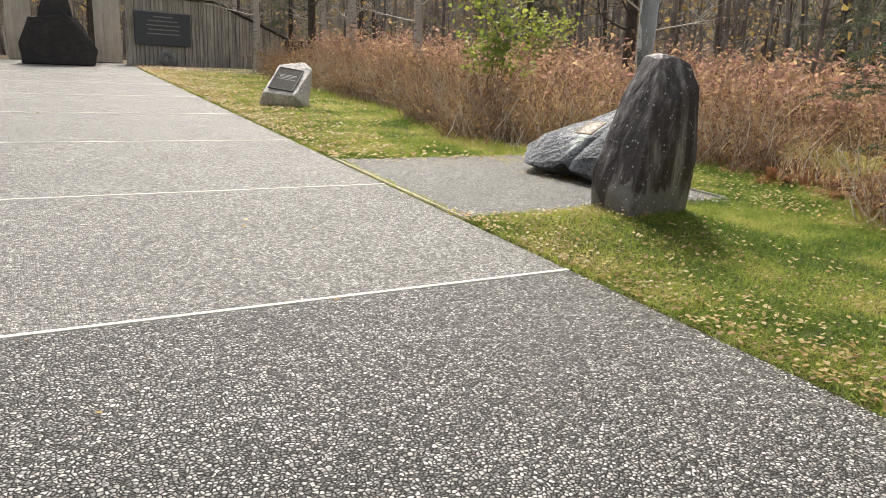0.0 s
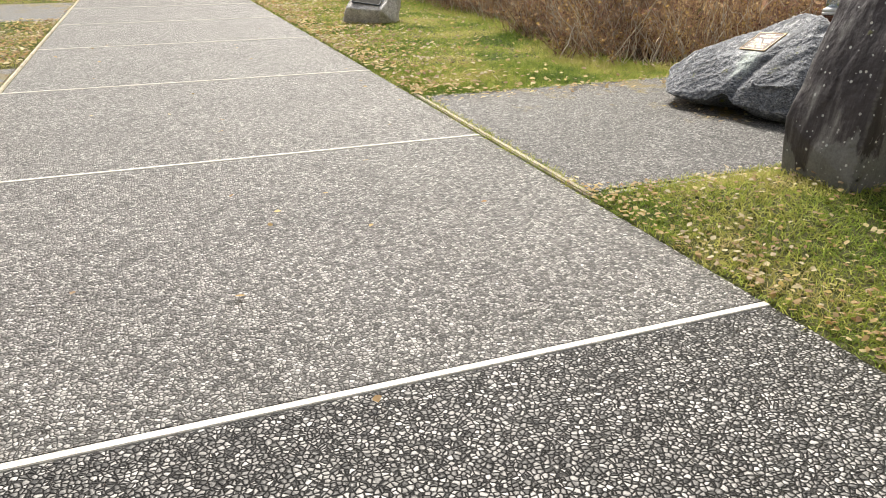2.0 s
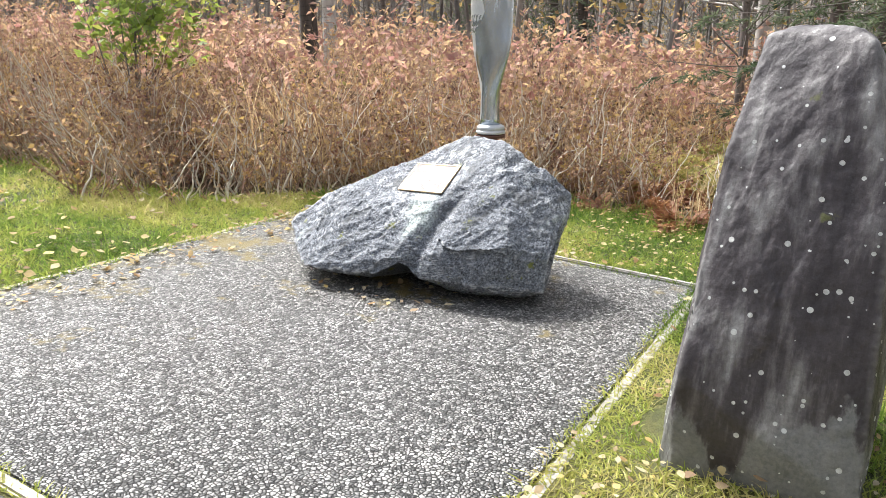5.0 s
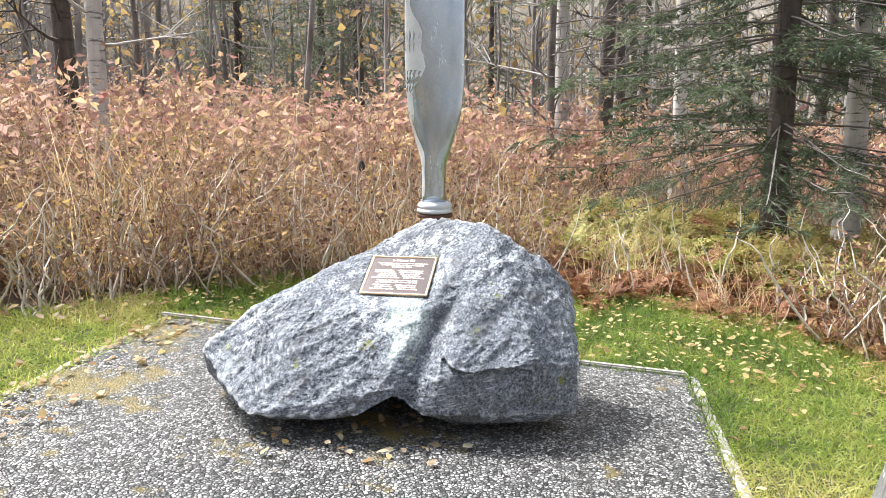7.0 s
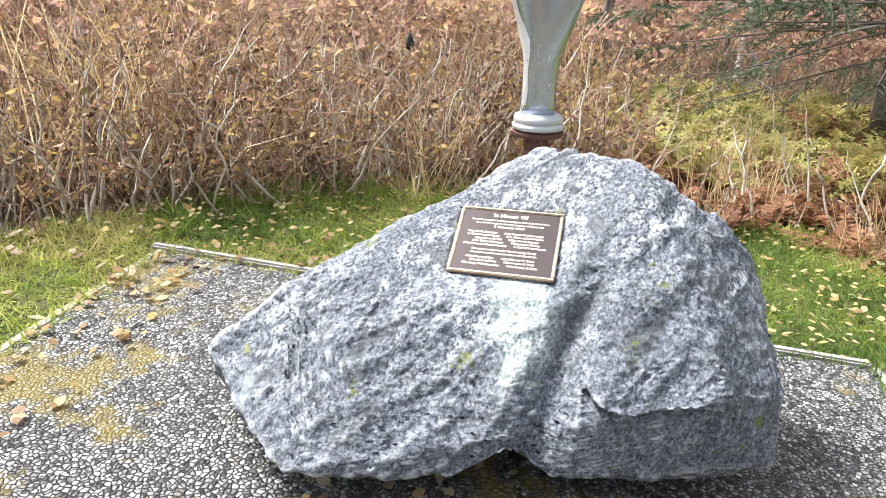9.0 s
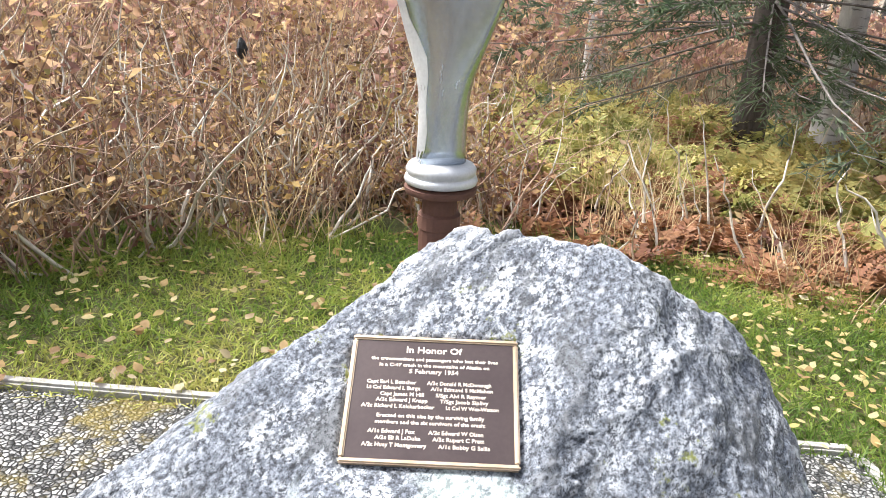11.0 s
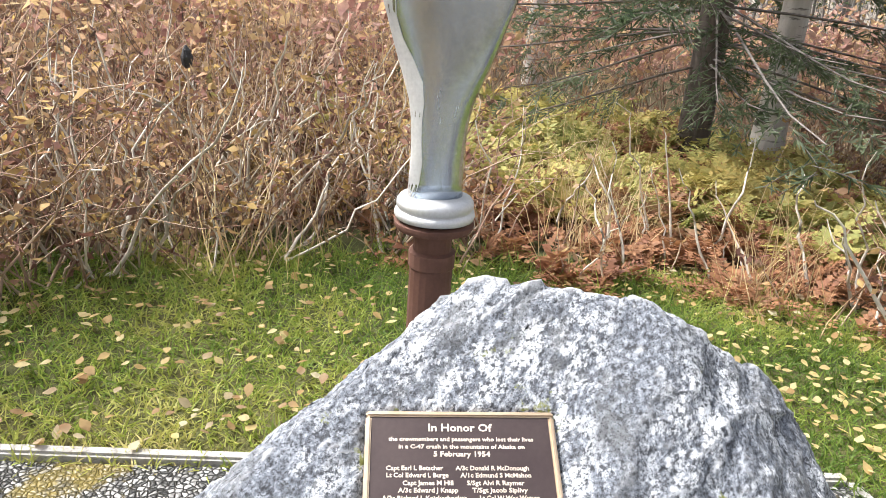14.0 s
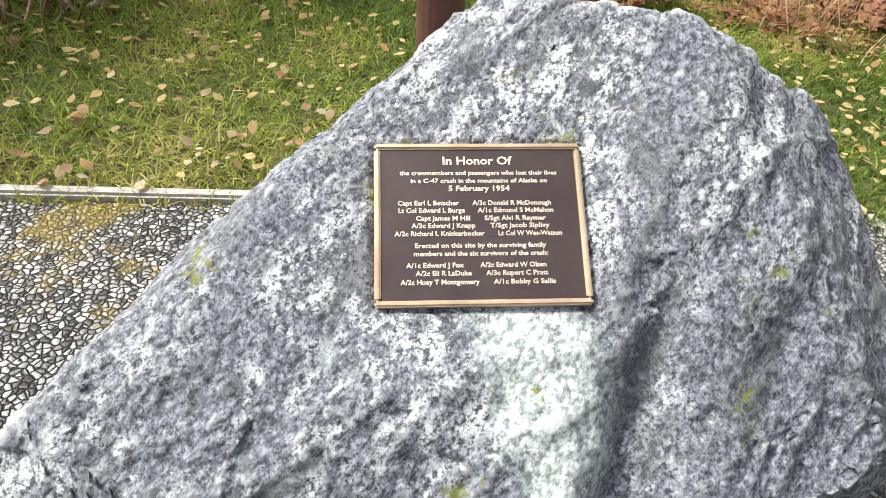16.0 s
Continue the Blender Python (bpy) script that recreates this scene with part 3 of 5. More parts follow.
PX0, PX1 = -0.78, 2.87                       # the path's edges
PAD = (2.9, 6.2, 5.1 * CS, 8.08 * CS)         # the paved bay with the boulder
BAYS = [(-5.0, -0.84, 8.05, 11.2), (-5.0, -0.84, 16.4, 20.4)]
EDGE_Y = [-8, 0, 3.6, 4.4, 5.0, 5.8, 6.6, 7.4, 7.9, 8.45, 8.9, 10, 11.1, 13.7, 17.4, 22, 27]
EDGE_X = [6.5, 6.5, 6.6, 7.0, 7.4, 7.55, 7.6, 7.45, 7.0, 6.1, 5.45, 5.4, 5.6, 6.25, 6.0, 6.0, 7.0]


def brush_edge(y):
    """Where the lawn ends and the brush begins on the bay's side of the path."""
    return np.interp(y, EDGE_Y, EDGE_X)


def in_pad(x, y, grow=0.0):
    return (x > PAD[0] - grow) & (x < PAD[1] + grow) & (y > PAD[2] - grow) & (y < PAD[3] + grow)


def right_lawn(x, y, grow=0.0):
    return (x > PX1 - grow) & (x < brush_edge(y) + 0.6) & ~in_pad(x, y, -0.05 - grow) & (y < 26.5)


def in_bay(x, y):
    r = np.zeros(np.shape(x), bool)
    for a, b, c, d in BAYS:
        r |= (x > a) & (x < b) & (y > c) & (y < d)
    return r


def left_lawn(x, y, grow=0.0):
    return (x < PX0 - 0.05 + grow) & (x > -7) & ~in_bay(x, y) & (y < 26.5)


tagged(verge("lawn_by_bay", lambda x, y: right_lawn(x, y, 0.15), lift=-0.006), "short green lawn strewn with yellow leaves beside the path", "lawn", kind="structure")
tagged(verge("lawn_opposite", lambda x, y: left_lawn(x, y, 0.2), lift=-0.006), "leaf-strewn lawn between path and brush", "lawn", kind="structure")


# ---- paving ----
JOINTS = [-5.5, -2.45, 0.6, 3.65, 6.6, 9.65, 12.7, 15.7, 18.75, 21.8, 24.9]
path = tagged(new("path"), "wide walk of washed pebble concrete in panels", "path", kind="structure")


def paving(name, x0, x1, y0, y1, material, parent, top=0.0):
    m = RISE @ Matrix.Translation(((x0 + x1) / 2, (y0 + y1) / 2, top - 0.08))
    bm = box(x1 - x0, y1 - y0, 0.16, None, min(0.008, 0.07 * (y1 - y0)))
    ob = part(name, bm, material, parent)
    ob.matrix_basis = m
    return ob


for y0, y1 in zip(JOINTS, JOINTS[1:]):
    paving("panel", PX0, PX1, y0 + 0.018, y1 - 0.018, M["deep" if y1 < 4 else "path"], path)
    paving("divider_strip", PX0, PX1 - 0.0, y1 - 0.018, y1 + 0.018, M["strip"], path, 0.003)
paving("panel", PX0 - 0.3, PX1 + 2.0, JOINTS[-1] + 0.02, 27.2, M["path"], path)
bay = tagged(new("paved_bay"), "square bay of mossy pebble concrete beside the path", "paved bay", kind="structure")
paving("panel", 2.93, 6.18, 5.12, 8.08, M["pad"], bay, 0.004)
for x0, x1, y0, y1, mt, top in ((2.88, 2.925, 5.06, 8.2, "board", 0.014), (2.93, 4.3, 5.07, 5.115, "greyboard", 0.0), (4.31, 6.2, 5.07, 5.115, "greyboard", 0.002), (6.185, 6.225, 5.12, 6.6, "greyboard", 0.02), (6.185, 6.225, 6.61, 8.14, "greyboard", 0.022), (2.935, 6.18, 8.085, 8.12, "board", 0.0)):
    paving("edge_board", x0, x1, y0, y1, M[mt], bay, top)
for a, b, c, d in BAYS:
    b2 = tagged(new("side_paving"), "small pebble concrete bay off the path", "paved bay", kind="structure")
    paving("panel", a, b, c, d, M["pad"], b2, 0.0)
edge = tagged(new("path_edge_board"), "pale weathered timber edging along the path", "edging", kind="structure")
paving("board", PX0 - 0.045, PX0 - 0.005, -5.5, 25, M["board"], edge, 0.012)


# ---- rocks ----
LEDGE = Vector((-0.62, 0.62, -0.48)).normalized()


def chips(p, tilt):
    """Flat chipped faces: each cell of the stone leans its own way."""
    c = noise.voronoi(p)[1][0]
    lean = noise.noise_vector(c * 7.3 + Vector((1.7, 4.1, 2.9)))
    return tilt * (p - c).dot(lean)


def hull_rock(points, cuts, rough, seed, fine=0.03, ledges=0.0):
    """A boulder: the hull of its main corners, finely cut and broken up."""
    bm = bmesh.new()
    for p in points:
        bm.verts.new(p)
    res = bmesh.ops.convex_hull(bm, input=bm.verts[:])
    bmesh.ops.delete(bm, geom=[g for g in res["geom_interior"] if isinstance(g, bmesh.types.BMVert)], context="VERTS")
    bmesh.ops.triangulate(bm, faces=bm.faces[:])
    for k in range(cuts):
        bmesh.ops.subdivide_edges(bm, edges=[e for e in bm.edges if e.calc_length() > fine], cuts=1, use_grid_fill=True)
        bmesh.ops.triangulate(bm, faces=bm.faces[:])
        if k == 4:
            bmesh.ops.smooth_vert(bm, verts=bm.verts[:], factor=0.4, use_axis_x=True, use_axis_y=True, use_axis_z=True)
    bm.normal_update()
    off = Vector((seed * 3.1, seed * 1.7, seed * 0.9))
    for v in bm.verts:
        p = v.co + off
        big = noise.fractal(p * 2.6, 1.0, 2.0, 4) * 0.012
        if ledges:      # shallow chipped steps that run slantwise down the face
            q = p - LEDGE * (0.7 * p.dot(LEDGE))
            mid = ledges * (chips(q * 5.0, 0.016) + chips(q * 14.0, 0.01) + (0.2 - abs(noise.noise(q * 12.0))) * 0.012)
        else:
            q = Vector((p.x, p.y, 0.4 * p.z))
            mid = chips(q * 5.0, 0.03) + chips(q * 13.0, 0.014) + (0.2 - abs(noise.noise(q * 9.0))) * 0.014
        small = noise.fractal(p * 34.0, 0.7, 2.1, 4) * 0.006
        v.co += v.normal * rough * (big + mid + small)
    return bm


def flatten(bm, inv, w, h, depth=0.004, reach=0.05):
    """Beds a plate of that size, given by its inverse pose, into a rock."""
    for v in bm.verts:
        p = inv @ v.co
        out = max(abs(p.x) - w / 2, abs(p.y) - h / 2, 0.0)
        if out < reach and -0.15 < p.z:
            low = 0.24 * out - depth
            p.z = min(p.z, low + 0.15 * max(0.0, p.z - low) if out else low)
            v.co = inv.inverted() @ p


u = Vector((-0.016, -0.297, 0.023)).normalized()
v = Vector((0.214, 0.001, 0.13))
v = (v - u * v.dot(u)).normalized()
n = u.cross(v)
PM = RISE @ Matrix(((u.x, v.x, n.x, 5.403), (u.y, v.y, n.y, 6.517), (u.z, v.z, n.z, 0.572), (0, 0, 0, 1)))
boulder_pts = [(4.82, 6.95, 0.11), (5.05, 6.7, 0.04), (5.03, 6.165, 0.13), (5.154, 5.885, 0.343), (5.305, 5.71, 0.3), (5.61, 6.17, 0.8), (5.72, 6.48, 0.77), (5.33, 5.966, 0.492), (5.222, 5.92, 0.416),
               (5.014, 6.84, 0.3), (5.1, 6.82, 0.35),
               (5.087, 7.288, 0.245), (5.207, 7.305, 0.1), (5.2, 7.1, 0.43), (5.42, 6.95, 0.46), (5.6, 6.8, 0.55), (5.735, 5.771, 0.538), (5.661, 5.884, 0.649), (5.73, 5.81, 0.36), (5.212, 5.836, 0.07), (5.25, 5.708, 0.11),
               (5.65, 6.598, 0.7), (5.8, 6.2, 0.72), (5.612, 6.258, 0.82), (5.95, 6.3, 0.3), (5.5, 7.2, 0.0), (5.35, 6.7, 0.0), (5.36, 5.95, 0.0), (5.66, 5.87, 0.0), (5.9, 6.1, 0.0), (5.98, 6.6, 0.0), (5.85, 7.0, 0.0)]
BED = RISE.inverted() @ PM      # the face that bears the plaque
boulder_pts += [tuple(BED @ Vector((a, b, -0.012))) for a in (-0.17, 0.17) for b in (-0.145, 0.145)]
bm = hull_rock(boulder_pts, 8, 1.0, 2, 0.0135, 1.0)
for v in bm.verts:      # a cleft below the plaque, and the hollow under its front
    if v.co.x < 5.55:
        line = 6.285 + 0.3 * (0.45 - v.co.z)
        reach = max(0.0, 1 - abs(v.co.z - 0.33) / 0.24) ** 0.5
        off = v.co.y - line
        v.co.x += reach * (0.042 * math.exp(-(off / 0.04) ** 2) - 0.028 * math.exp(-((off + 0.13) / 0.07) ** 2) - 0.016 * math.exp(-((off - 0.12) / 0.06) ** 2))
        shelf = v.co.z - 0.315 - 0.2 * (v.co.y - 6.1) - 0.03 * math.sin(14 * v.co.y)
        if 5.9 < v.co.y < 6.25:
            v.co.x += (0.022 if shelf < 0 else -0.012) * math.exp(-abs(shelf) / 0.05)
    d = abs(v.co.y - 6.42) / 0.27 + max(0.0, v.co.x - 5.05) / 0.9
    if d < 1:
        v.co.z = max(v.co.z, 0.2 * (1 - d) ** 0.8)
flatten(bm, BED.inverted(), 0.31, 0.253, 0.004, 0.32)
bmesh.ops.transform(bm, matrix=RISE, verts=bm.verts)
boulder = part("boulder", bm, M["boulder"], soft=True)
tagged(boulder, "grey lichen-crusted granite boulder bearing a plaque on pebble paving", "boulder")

stone_pts = [(4.08, 4.81, -0.1), (3.97, 4.74, 0.12), (3.93, 4.24, 0.2), (3.97, 4.25, -0.1), (4.1, 4.58, -0.1), (4.44, 4.3, -0.1), (4.77, 4.43, -0.1), (4.84, 4.78, -0.1), (4.49, 4.88, -0.1),
             (3.947, 4.756, 0.441), (4.03, 4.29, 0.54), (4.24, 4.229, 0.576), (4.684, 4.297, 0.62), (4.81, 4.65, 0.62), (4.403, 4.823, 0.612),
             (4.185, 4.755, 1.087), (4.1, 4.31, 0.95), (4.326, 4.279, 1.087), (4.639, 4.346, 1.204), (4.57, 4.6, 1.12), (4.337, 4.715, 1.415), (4.243, 4.431, 1.408), (4.302, 4.481, 1.444), (4.449, 4.442, 1.423), (4.565, 4.404, 1.369), (4.41, 4.653, 1.442)]
bm = hull_rock(stone_pts, 7, 0.36, 5, 0.018)
base = Vector((4.4, 4.6, 0.0))
bmesh.ops.translate(bm, verts=bm.verts, vec=-base)
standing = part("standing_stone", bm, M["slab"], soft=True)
standing.matrix_basis = RISE @ Matrix.Translation(base)
tagged(standing, "tall dark standing stone with pale streaks and lichen dots", "standing stone")


def loose_rock(name, at, size, material, seed, label, cuts=5, yaw=0.0):
    r = random.Random(seed)
    pts = []
    for i in range(22):
        u, w = r.uniform(0, 2 * math.pi), r.uniform(-0.35, 1)
        h = math.sqrt(max(0.05, 1 - w * w))
        pts.append((0.5 * size[0] * h * math.cos(u), 0.5 * size[1] * h * math.sin(u), size[2] * max(-0.1, w)))
    b = hull_rock(pts, cuts, 0.8, seed)
    ob = part(name, b, material, soft=True)
    ob.matrix_basis = Matrix.Translation(at) @ Matrix.Rotation(radians(yaw), 4, "Z")
    return tagged(ob, label, "boulder")


tu = Vector((0.42, -0.3, -0.07)).normalized()      # the tablet's own right, up and outward
tn = tu.cross(Vector((0.4, 0.46, 0.42))).normalized()
tv = tn.cross(tu)
TM = Matrix(((tu.x, tv.x, tn.x, -0.03), (tu.y, tv.y, tn.y, -0.05), (tu.z, tv.z, tn.z, 0.5), (0, 0, 0, 1)))
tablet_pts = [tuple(TM @ Vector((a, b, -0.01))) for a, b in ((-0.3, -0.48), (0.3, -0.44), (0.36, 0.36), (0.1, 0.5), (-0.3, 0.44))]
tablet_pts += [(-0.58, -0.02, 0.0), (-0.4, 0.3, 0.0), (-0.05, -0.36, 0.0), (0.26, -0.34, 0.0), (0.4, -0.1, 0.0), (0.42, 0.4, 0.0), (0.0, 0.55, 0.0), (0.56, 0.15, 0.72), (0.58, 0.2, 0.5), (0.45, 0.3, 0.86)]
bm = hull_rock(tablet_pts, 5, 0.9, 9)
flatten(bm, TM.inverted(), 0.52, 0.72)
white_rock = part("white_boulder", bm, M["whiterock"], soft=True)
white_rock.matrix_basis = Matrix.Translation(rise(4.25, 14.2, 0.0))
tagged(white_rock, "whitish quartz boulder with a dark tablet on the lawn", "boulder")
loose_rock("boulder", rise(-2.33, 9.0, 0), (0.75, 0.8, 0.36), M["boulder"], 21, "grey boulder on the small side bay", yaw=30)

# ---- plaque ----
def inset_plate(name, w, h, thick, rim, m, field, edge_mat, label, category):
    thing = tagged(new(name), label, category)
    thing.matrix_basis = m
    part("field", box(w - 2 * rim, h - 2 * rim, thick * 0.7, Matrix.Translation((0, 0, thick * 0.35))), field, thing)
    for x, y, sx, sy in ((0, h / 2 - rim / 2, w, rim), (0, -h / 2 + rim / 2, w, rim), (-w / 2 + rim / 2, 0, rim, h - 2 * rim), (w / 2 - rim / 2, 0, rim, h - 2 * rim)):
        part("rim", box(sx, sy, thick, Matrix.Translation((x, y, thick / 2)), min(rim, thick) * 0.3), edge_mat, thing)
    return thing


plaque = inset_plate("plaque", 0.3, 0.243, 0.014, 0.009, PM @ Matrix.Translation((0, 0, -0.002)), M["bronze"], M["brass"], "bronze memorial plaque with raised lettering fixed to the boulder", "plaque")


def lettering(text, size, left, right, y, parent, z=0.0098):
    """One raised line of writing, spaced out from left to right."""
    cu = bpy.data.curves.new("tmp_text", "FONT")
    cu.body, cu.size, cu.extrude, cu.resolution_u = text, size, 0.0008, 2
    cu.offset = size * 0.022
    ob = bpy.data.objects.new("tmp_text", cu)
    me = bpy.data.meshes.new_from_object(ob)
    bpy.data.objects.remove(ob)
    bpy.data.curves.remove(cu)
    xs = [v.co.x for v in me.vertices]
    k = (right - left) / (max(xs) - min(xs))
    me.transform(Matrix.Diagonal((k, 1, 1, 1)))
    o = part("lettering", me, M["letters"], parent)
    o.matrix_basis = Matrix.Translation((left - k * min(xs), y, z))
    return o


for text, size, left, right, y in (
        ("In Honor Of", 0.0175, -0.0513, 0.0495, 0.0890),
        ("the crewmembers and passengers who lost their lives", 0.0092, -0.1136, 0.1137, 0.0726),
        ("in a C-47 crash in the mountains of Alaska on", 0.0092, -0.0979, 0.0987, 0.0605),
        ("5 February 1954", 0.0115, -0.0441, 0.0439, 0.0478),
        ("Capt Earl L Betscher", 0.0098, -0.1166, -0.0299, 0.0261),
        ("A/3c Donald R McDonough", 0.0098, -0.0109, 0.1022, 0.0261),
        ("Lt Col Edward L Burge", 0.0098, -0.1158, -0.0220, 0.0150),
        ("A/1c Edmund S McMahon", 0.0098, -0.0039, 0.1048, 0.0150),
        ("Capt James M Hill", 0.0098, -0.0913, -0.0150, 0.0031),
        ("S/Sgt Alvi R Raymer", 0.0098, 0.0055, 0.0933, 0.0031),
        ("A/3c Edward J Knapp", 0.0098, -0.0980, -0.0080, -0.0079),
        ("T/Sgt Jacob Siplivy", 0.0098, 0.0132, 0.0975, -0.0079),
        ("A/2c Richard L Knickerbocker", 0.0098, -0.1219, 0.0046, -0.0197),
        ("Lt Col W Wes-Watson", 0.0098, 0.0241, 0.1147, -0.0197),
        ("Erected on this site by the surviving family", 0.0095, -0.0936, 0.0907, -0.0373),
        ("members and the six survivors of the crash:", 0.0095, -0.0954, 0.0924, -0.0491),
        ("A/1c Edward J Fox", 0.0098, -0.1061, -0.0263, -0.0659),
        ("A/2c Edward W Olsen", 0.0098, -0.0037, 0.0889, -0.0659),
        ("A/2c Eli R LaDuke", 0.0098, -0.0934, -0.0162, -0.0775),
        ("A/3c Rupert C Pratt", 0.0098, 0.0038, 0.0906, -0.0775),
        ("A/2c Huey T Montgomery", 0.0098, -0.1144, -0.0055, -0.0900),
        ("A/1c Bobby G Sallis", 0.0098, 0.0138, 0.1002, -0.0900)):
    lettering(text, size, left, right, y, plaque)

# tablet on the white boulder
tm = Matrix.Translation(rise(4.25, 14.2)) @ TM
tablet = inset_plate("tablet", 0.5, 0.7, 0.03, 0.02, tm, M["coping"], M["panel"], "dark metal tablet fixed to the white boulder", "plaque")
for k in range(4):
    part("text_bar", box(0.36 - 0.05 * (k % 3), 0.006, 0.002, Matrix.Translation((0, 0.12 - 0.045 * k, 0.0225))), M["panelrim"], tablet)

# ---- propeller blade on its post ----
prop = tagged(new("propeller_blade"), "worn aluminium propeller blade upright on a rusty post", "propeller blade")
prop.matrix_basis = Matrix.Translation(rise(6.12, 6.462, 0.0) + Vector((0, 0, 0.045)))
part("post", lathe([(0.052, -0.15), (0.052, 0.6), (0.056, 0.605), (0.056, 0.64), (0.046, 0.645), (0.046, 0.7)], 20), M["rust"], prop, soft=False)
part("flange", lathe([(0.04, 0.695), (0.091, 0.7), (0.094, 0.708), (0.094, 0.716), (0.08, 0.72)], 28), M["rust"], prop, "rusty flange plate")
part("collar", lathe([(0.08, 0.722), (0.092, 0.726), (0.095, 0.735), (0.092, 0.744), (0.086, 0.746), (0.086, 0.75), (0.09, 0.753), (0.09, 0.765), (0.083, 0.775), (0.064, 0.783)], 32), M["casting"], prop, "pale cast collar", soft=True)
bm = bmesh.new()
rows = []
stages = 46
for k in range(stages + 1):
    z = 0.775 + 2.0 * (k / stages)
    f = z - 0.775
    w = np.interp(f, [0, 0.1, 0.2, 0.32, 0.45, 0.62, 0.9, 1.4, 1.8, 1.95, 2.0], [0.063, 0.059, 0.066, 0.11, 0.15, 0.16, 0.158, 0.148, 0.125, 0.085, 0.03])
    th = np.interp(f, [0, 0.1, 0.25, 0.45, 0.7, 1.2, 2.0], [0.063, 0.059, 0.05, 0.036, 0.026, 0.016, 0.006])
    tw = radians(np.interp(f, [0, 0.25, 0.6, 2.0], [66, 66, 80, 100]))
    ring = []
    for i in range(28):
        a = 2 * math.pi * i / 28
        c, s = math.cos(a), math.sin(a)
        x, y = w * math.copysign(abs(c) ** 0.9, c), th * s * (1 + 0.25 * c)
        ring.append(bm.verts.new((x * math.cos(tw) - y * math.sin(tw), x * math.sin(tw) + y * math.cos(tw), z)))
    rows.append(ring)
for a, b in zip(rows, rows[1:]):
    for i in range(28):
        bm.faces.new((a[i], a[(i + 1) % 28], b[(i + 1) % 28], b[i]))
bm.faces.new(rows[-1])
bm.faces.new(rows[0][::-1])
blade = part("blade", bm, M["blade"], prop, "scratched polished aluminium blade", soft=True)
me = blade.data
co = np.array([v.co for v in me.vertices]).reshape(stages + 1, 28, 3)
bm = bmesh.new()
grid = []
for k in range(0, stages - 1):      # the dull worn strip along the leading edge
    centre = co[k].mean(0)
    hi = 4.6 + 1.3 * math.sin(k * 0.45) + 0.5 * math.sin(k * 1.3)
    row = []
    for i in range(11):
        q = -4 + (hi + 4) * i / 10
        j = math.floor(q)
        p = co[k][j % 28] * (1 - q + j) + co[k][(j + 1) % 28] * (q - j)
        d = p - centre
        row.append(bm.verts.new(centre + d * (1 + 0.0012 / (np.linalg.norm(d) + 1e-6))))
    grid.append(row)
for a, b in zip(grid, grid[1:]):
    for i in range(10):
        bm.faces.new((a[i], a[i + 1], b[i + 1], b[i]))
part("leading_edge", bm, M["casting"], prop, "dull pale leading-edge strip", soft=True)

# ---- memorial walls at the path's end ----
def timber_wall(name, label, x0, x1, y0, y1, h0, h1, slope_len, panel_x, panel_w, post_side, side=-1):
    """A wall of upright boards whose outer end slopes down, with a coping and a slate panel."""
    thing = tagged(new(name), label, "memorial wall")
    thing.matrix_basis = Matrix.Translation((x0, y0, float(ground_z(x0, y0)) - 0.05)) @ Matrix.Rotation(math.atan2(y1 - y0, x1 - x0), 4, "Z")
    length = math.hypot(x1 - x0, y1 - y0)
    k = int(length / 0.14)
    for i in range(k):
        xa, xb = i * length / k, (i + 1) * length / k - 0.012
        mid = (xa + xb) / 2
        h = h0 if mid < length - slope_len else h0 + (h1 - h0) * (mid - length + slope_len) / slope_len
        part("board", box(xb - xa, 0.1, h, Matrix.Translation((mid, 0.012 * (i % 2), h / 2)), 0.006), M["wall"], thing)
    part("backing", box(length - 0.05, 0.12, h1, Matrix.Translation((length / 2, -side * 0.14, h1 / 2))), M["wall"], thing)
    part("coping", box(length - slope_len + 0.05, 0.3, 0.07, Matrix.Translation(((length - slope_len) / 2, 0.05, h0 + 0.035)), 0.01), M["coping"], thing)
    ang = math.atan2(h1 - h0, slope_len)
    part("coping", box(math.hypot(slope_len, h1 - h0), 0.3, 0.07, Matrix.Translation((length - slope_len / 2 + 0.02, 0.05, (h0 + h1) / 2 + 0.035)) @ Matrix.Rotation(-ang, 4, "Y"), 0.01), M["coping"], thing)
    part("panel", box(panel_w, 0.06, 1.08, Matrix.Translation((panel_x, side * 0.1, 1.25)), 0.01), M["panel"], thing, "slate-grey metal panel")
    part("panel_rim", box(panel_w + 0.06, 0.03, 0.05, Matrix.Translation((panel_x, side * 0.1, 1.815)), 0.008), M["panelrim"], thing)
    for r in range(5):
        part("text_bar", box(panel_w * (0.35 if r == 0 else 0.6 - 0.06 * (r % 2)), 0.006, 0.035, Matrix.Translation((panel_x, side * 0.133, 1.65 - 0.14 * r))), M["panelrim"], thing)
    if post_side:
        part("corner_post", box(0.09, 0.2, h0 + 0.02, Matrix.Translation((-0.06, -0.03, h0 / 2)), 0.01), M["post"], thing, "pale corner post")
    return thing


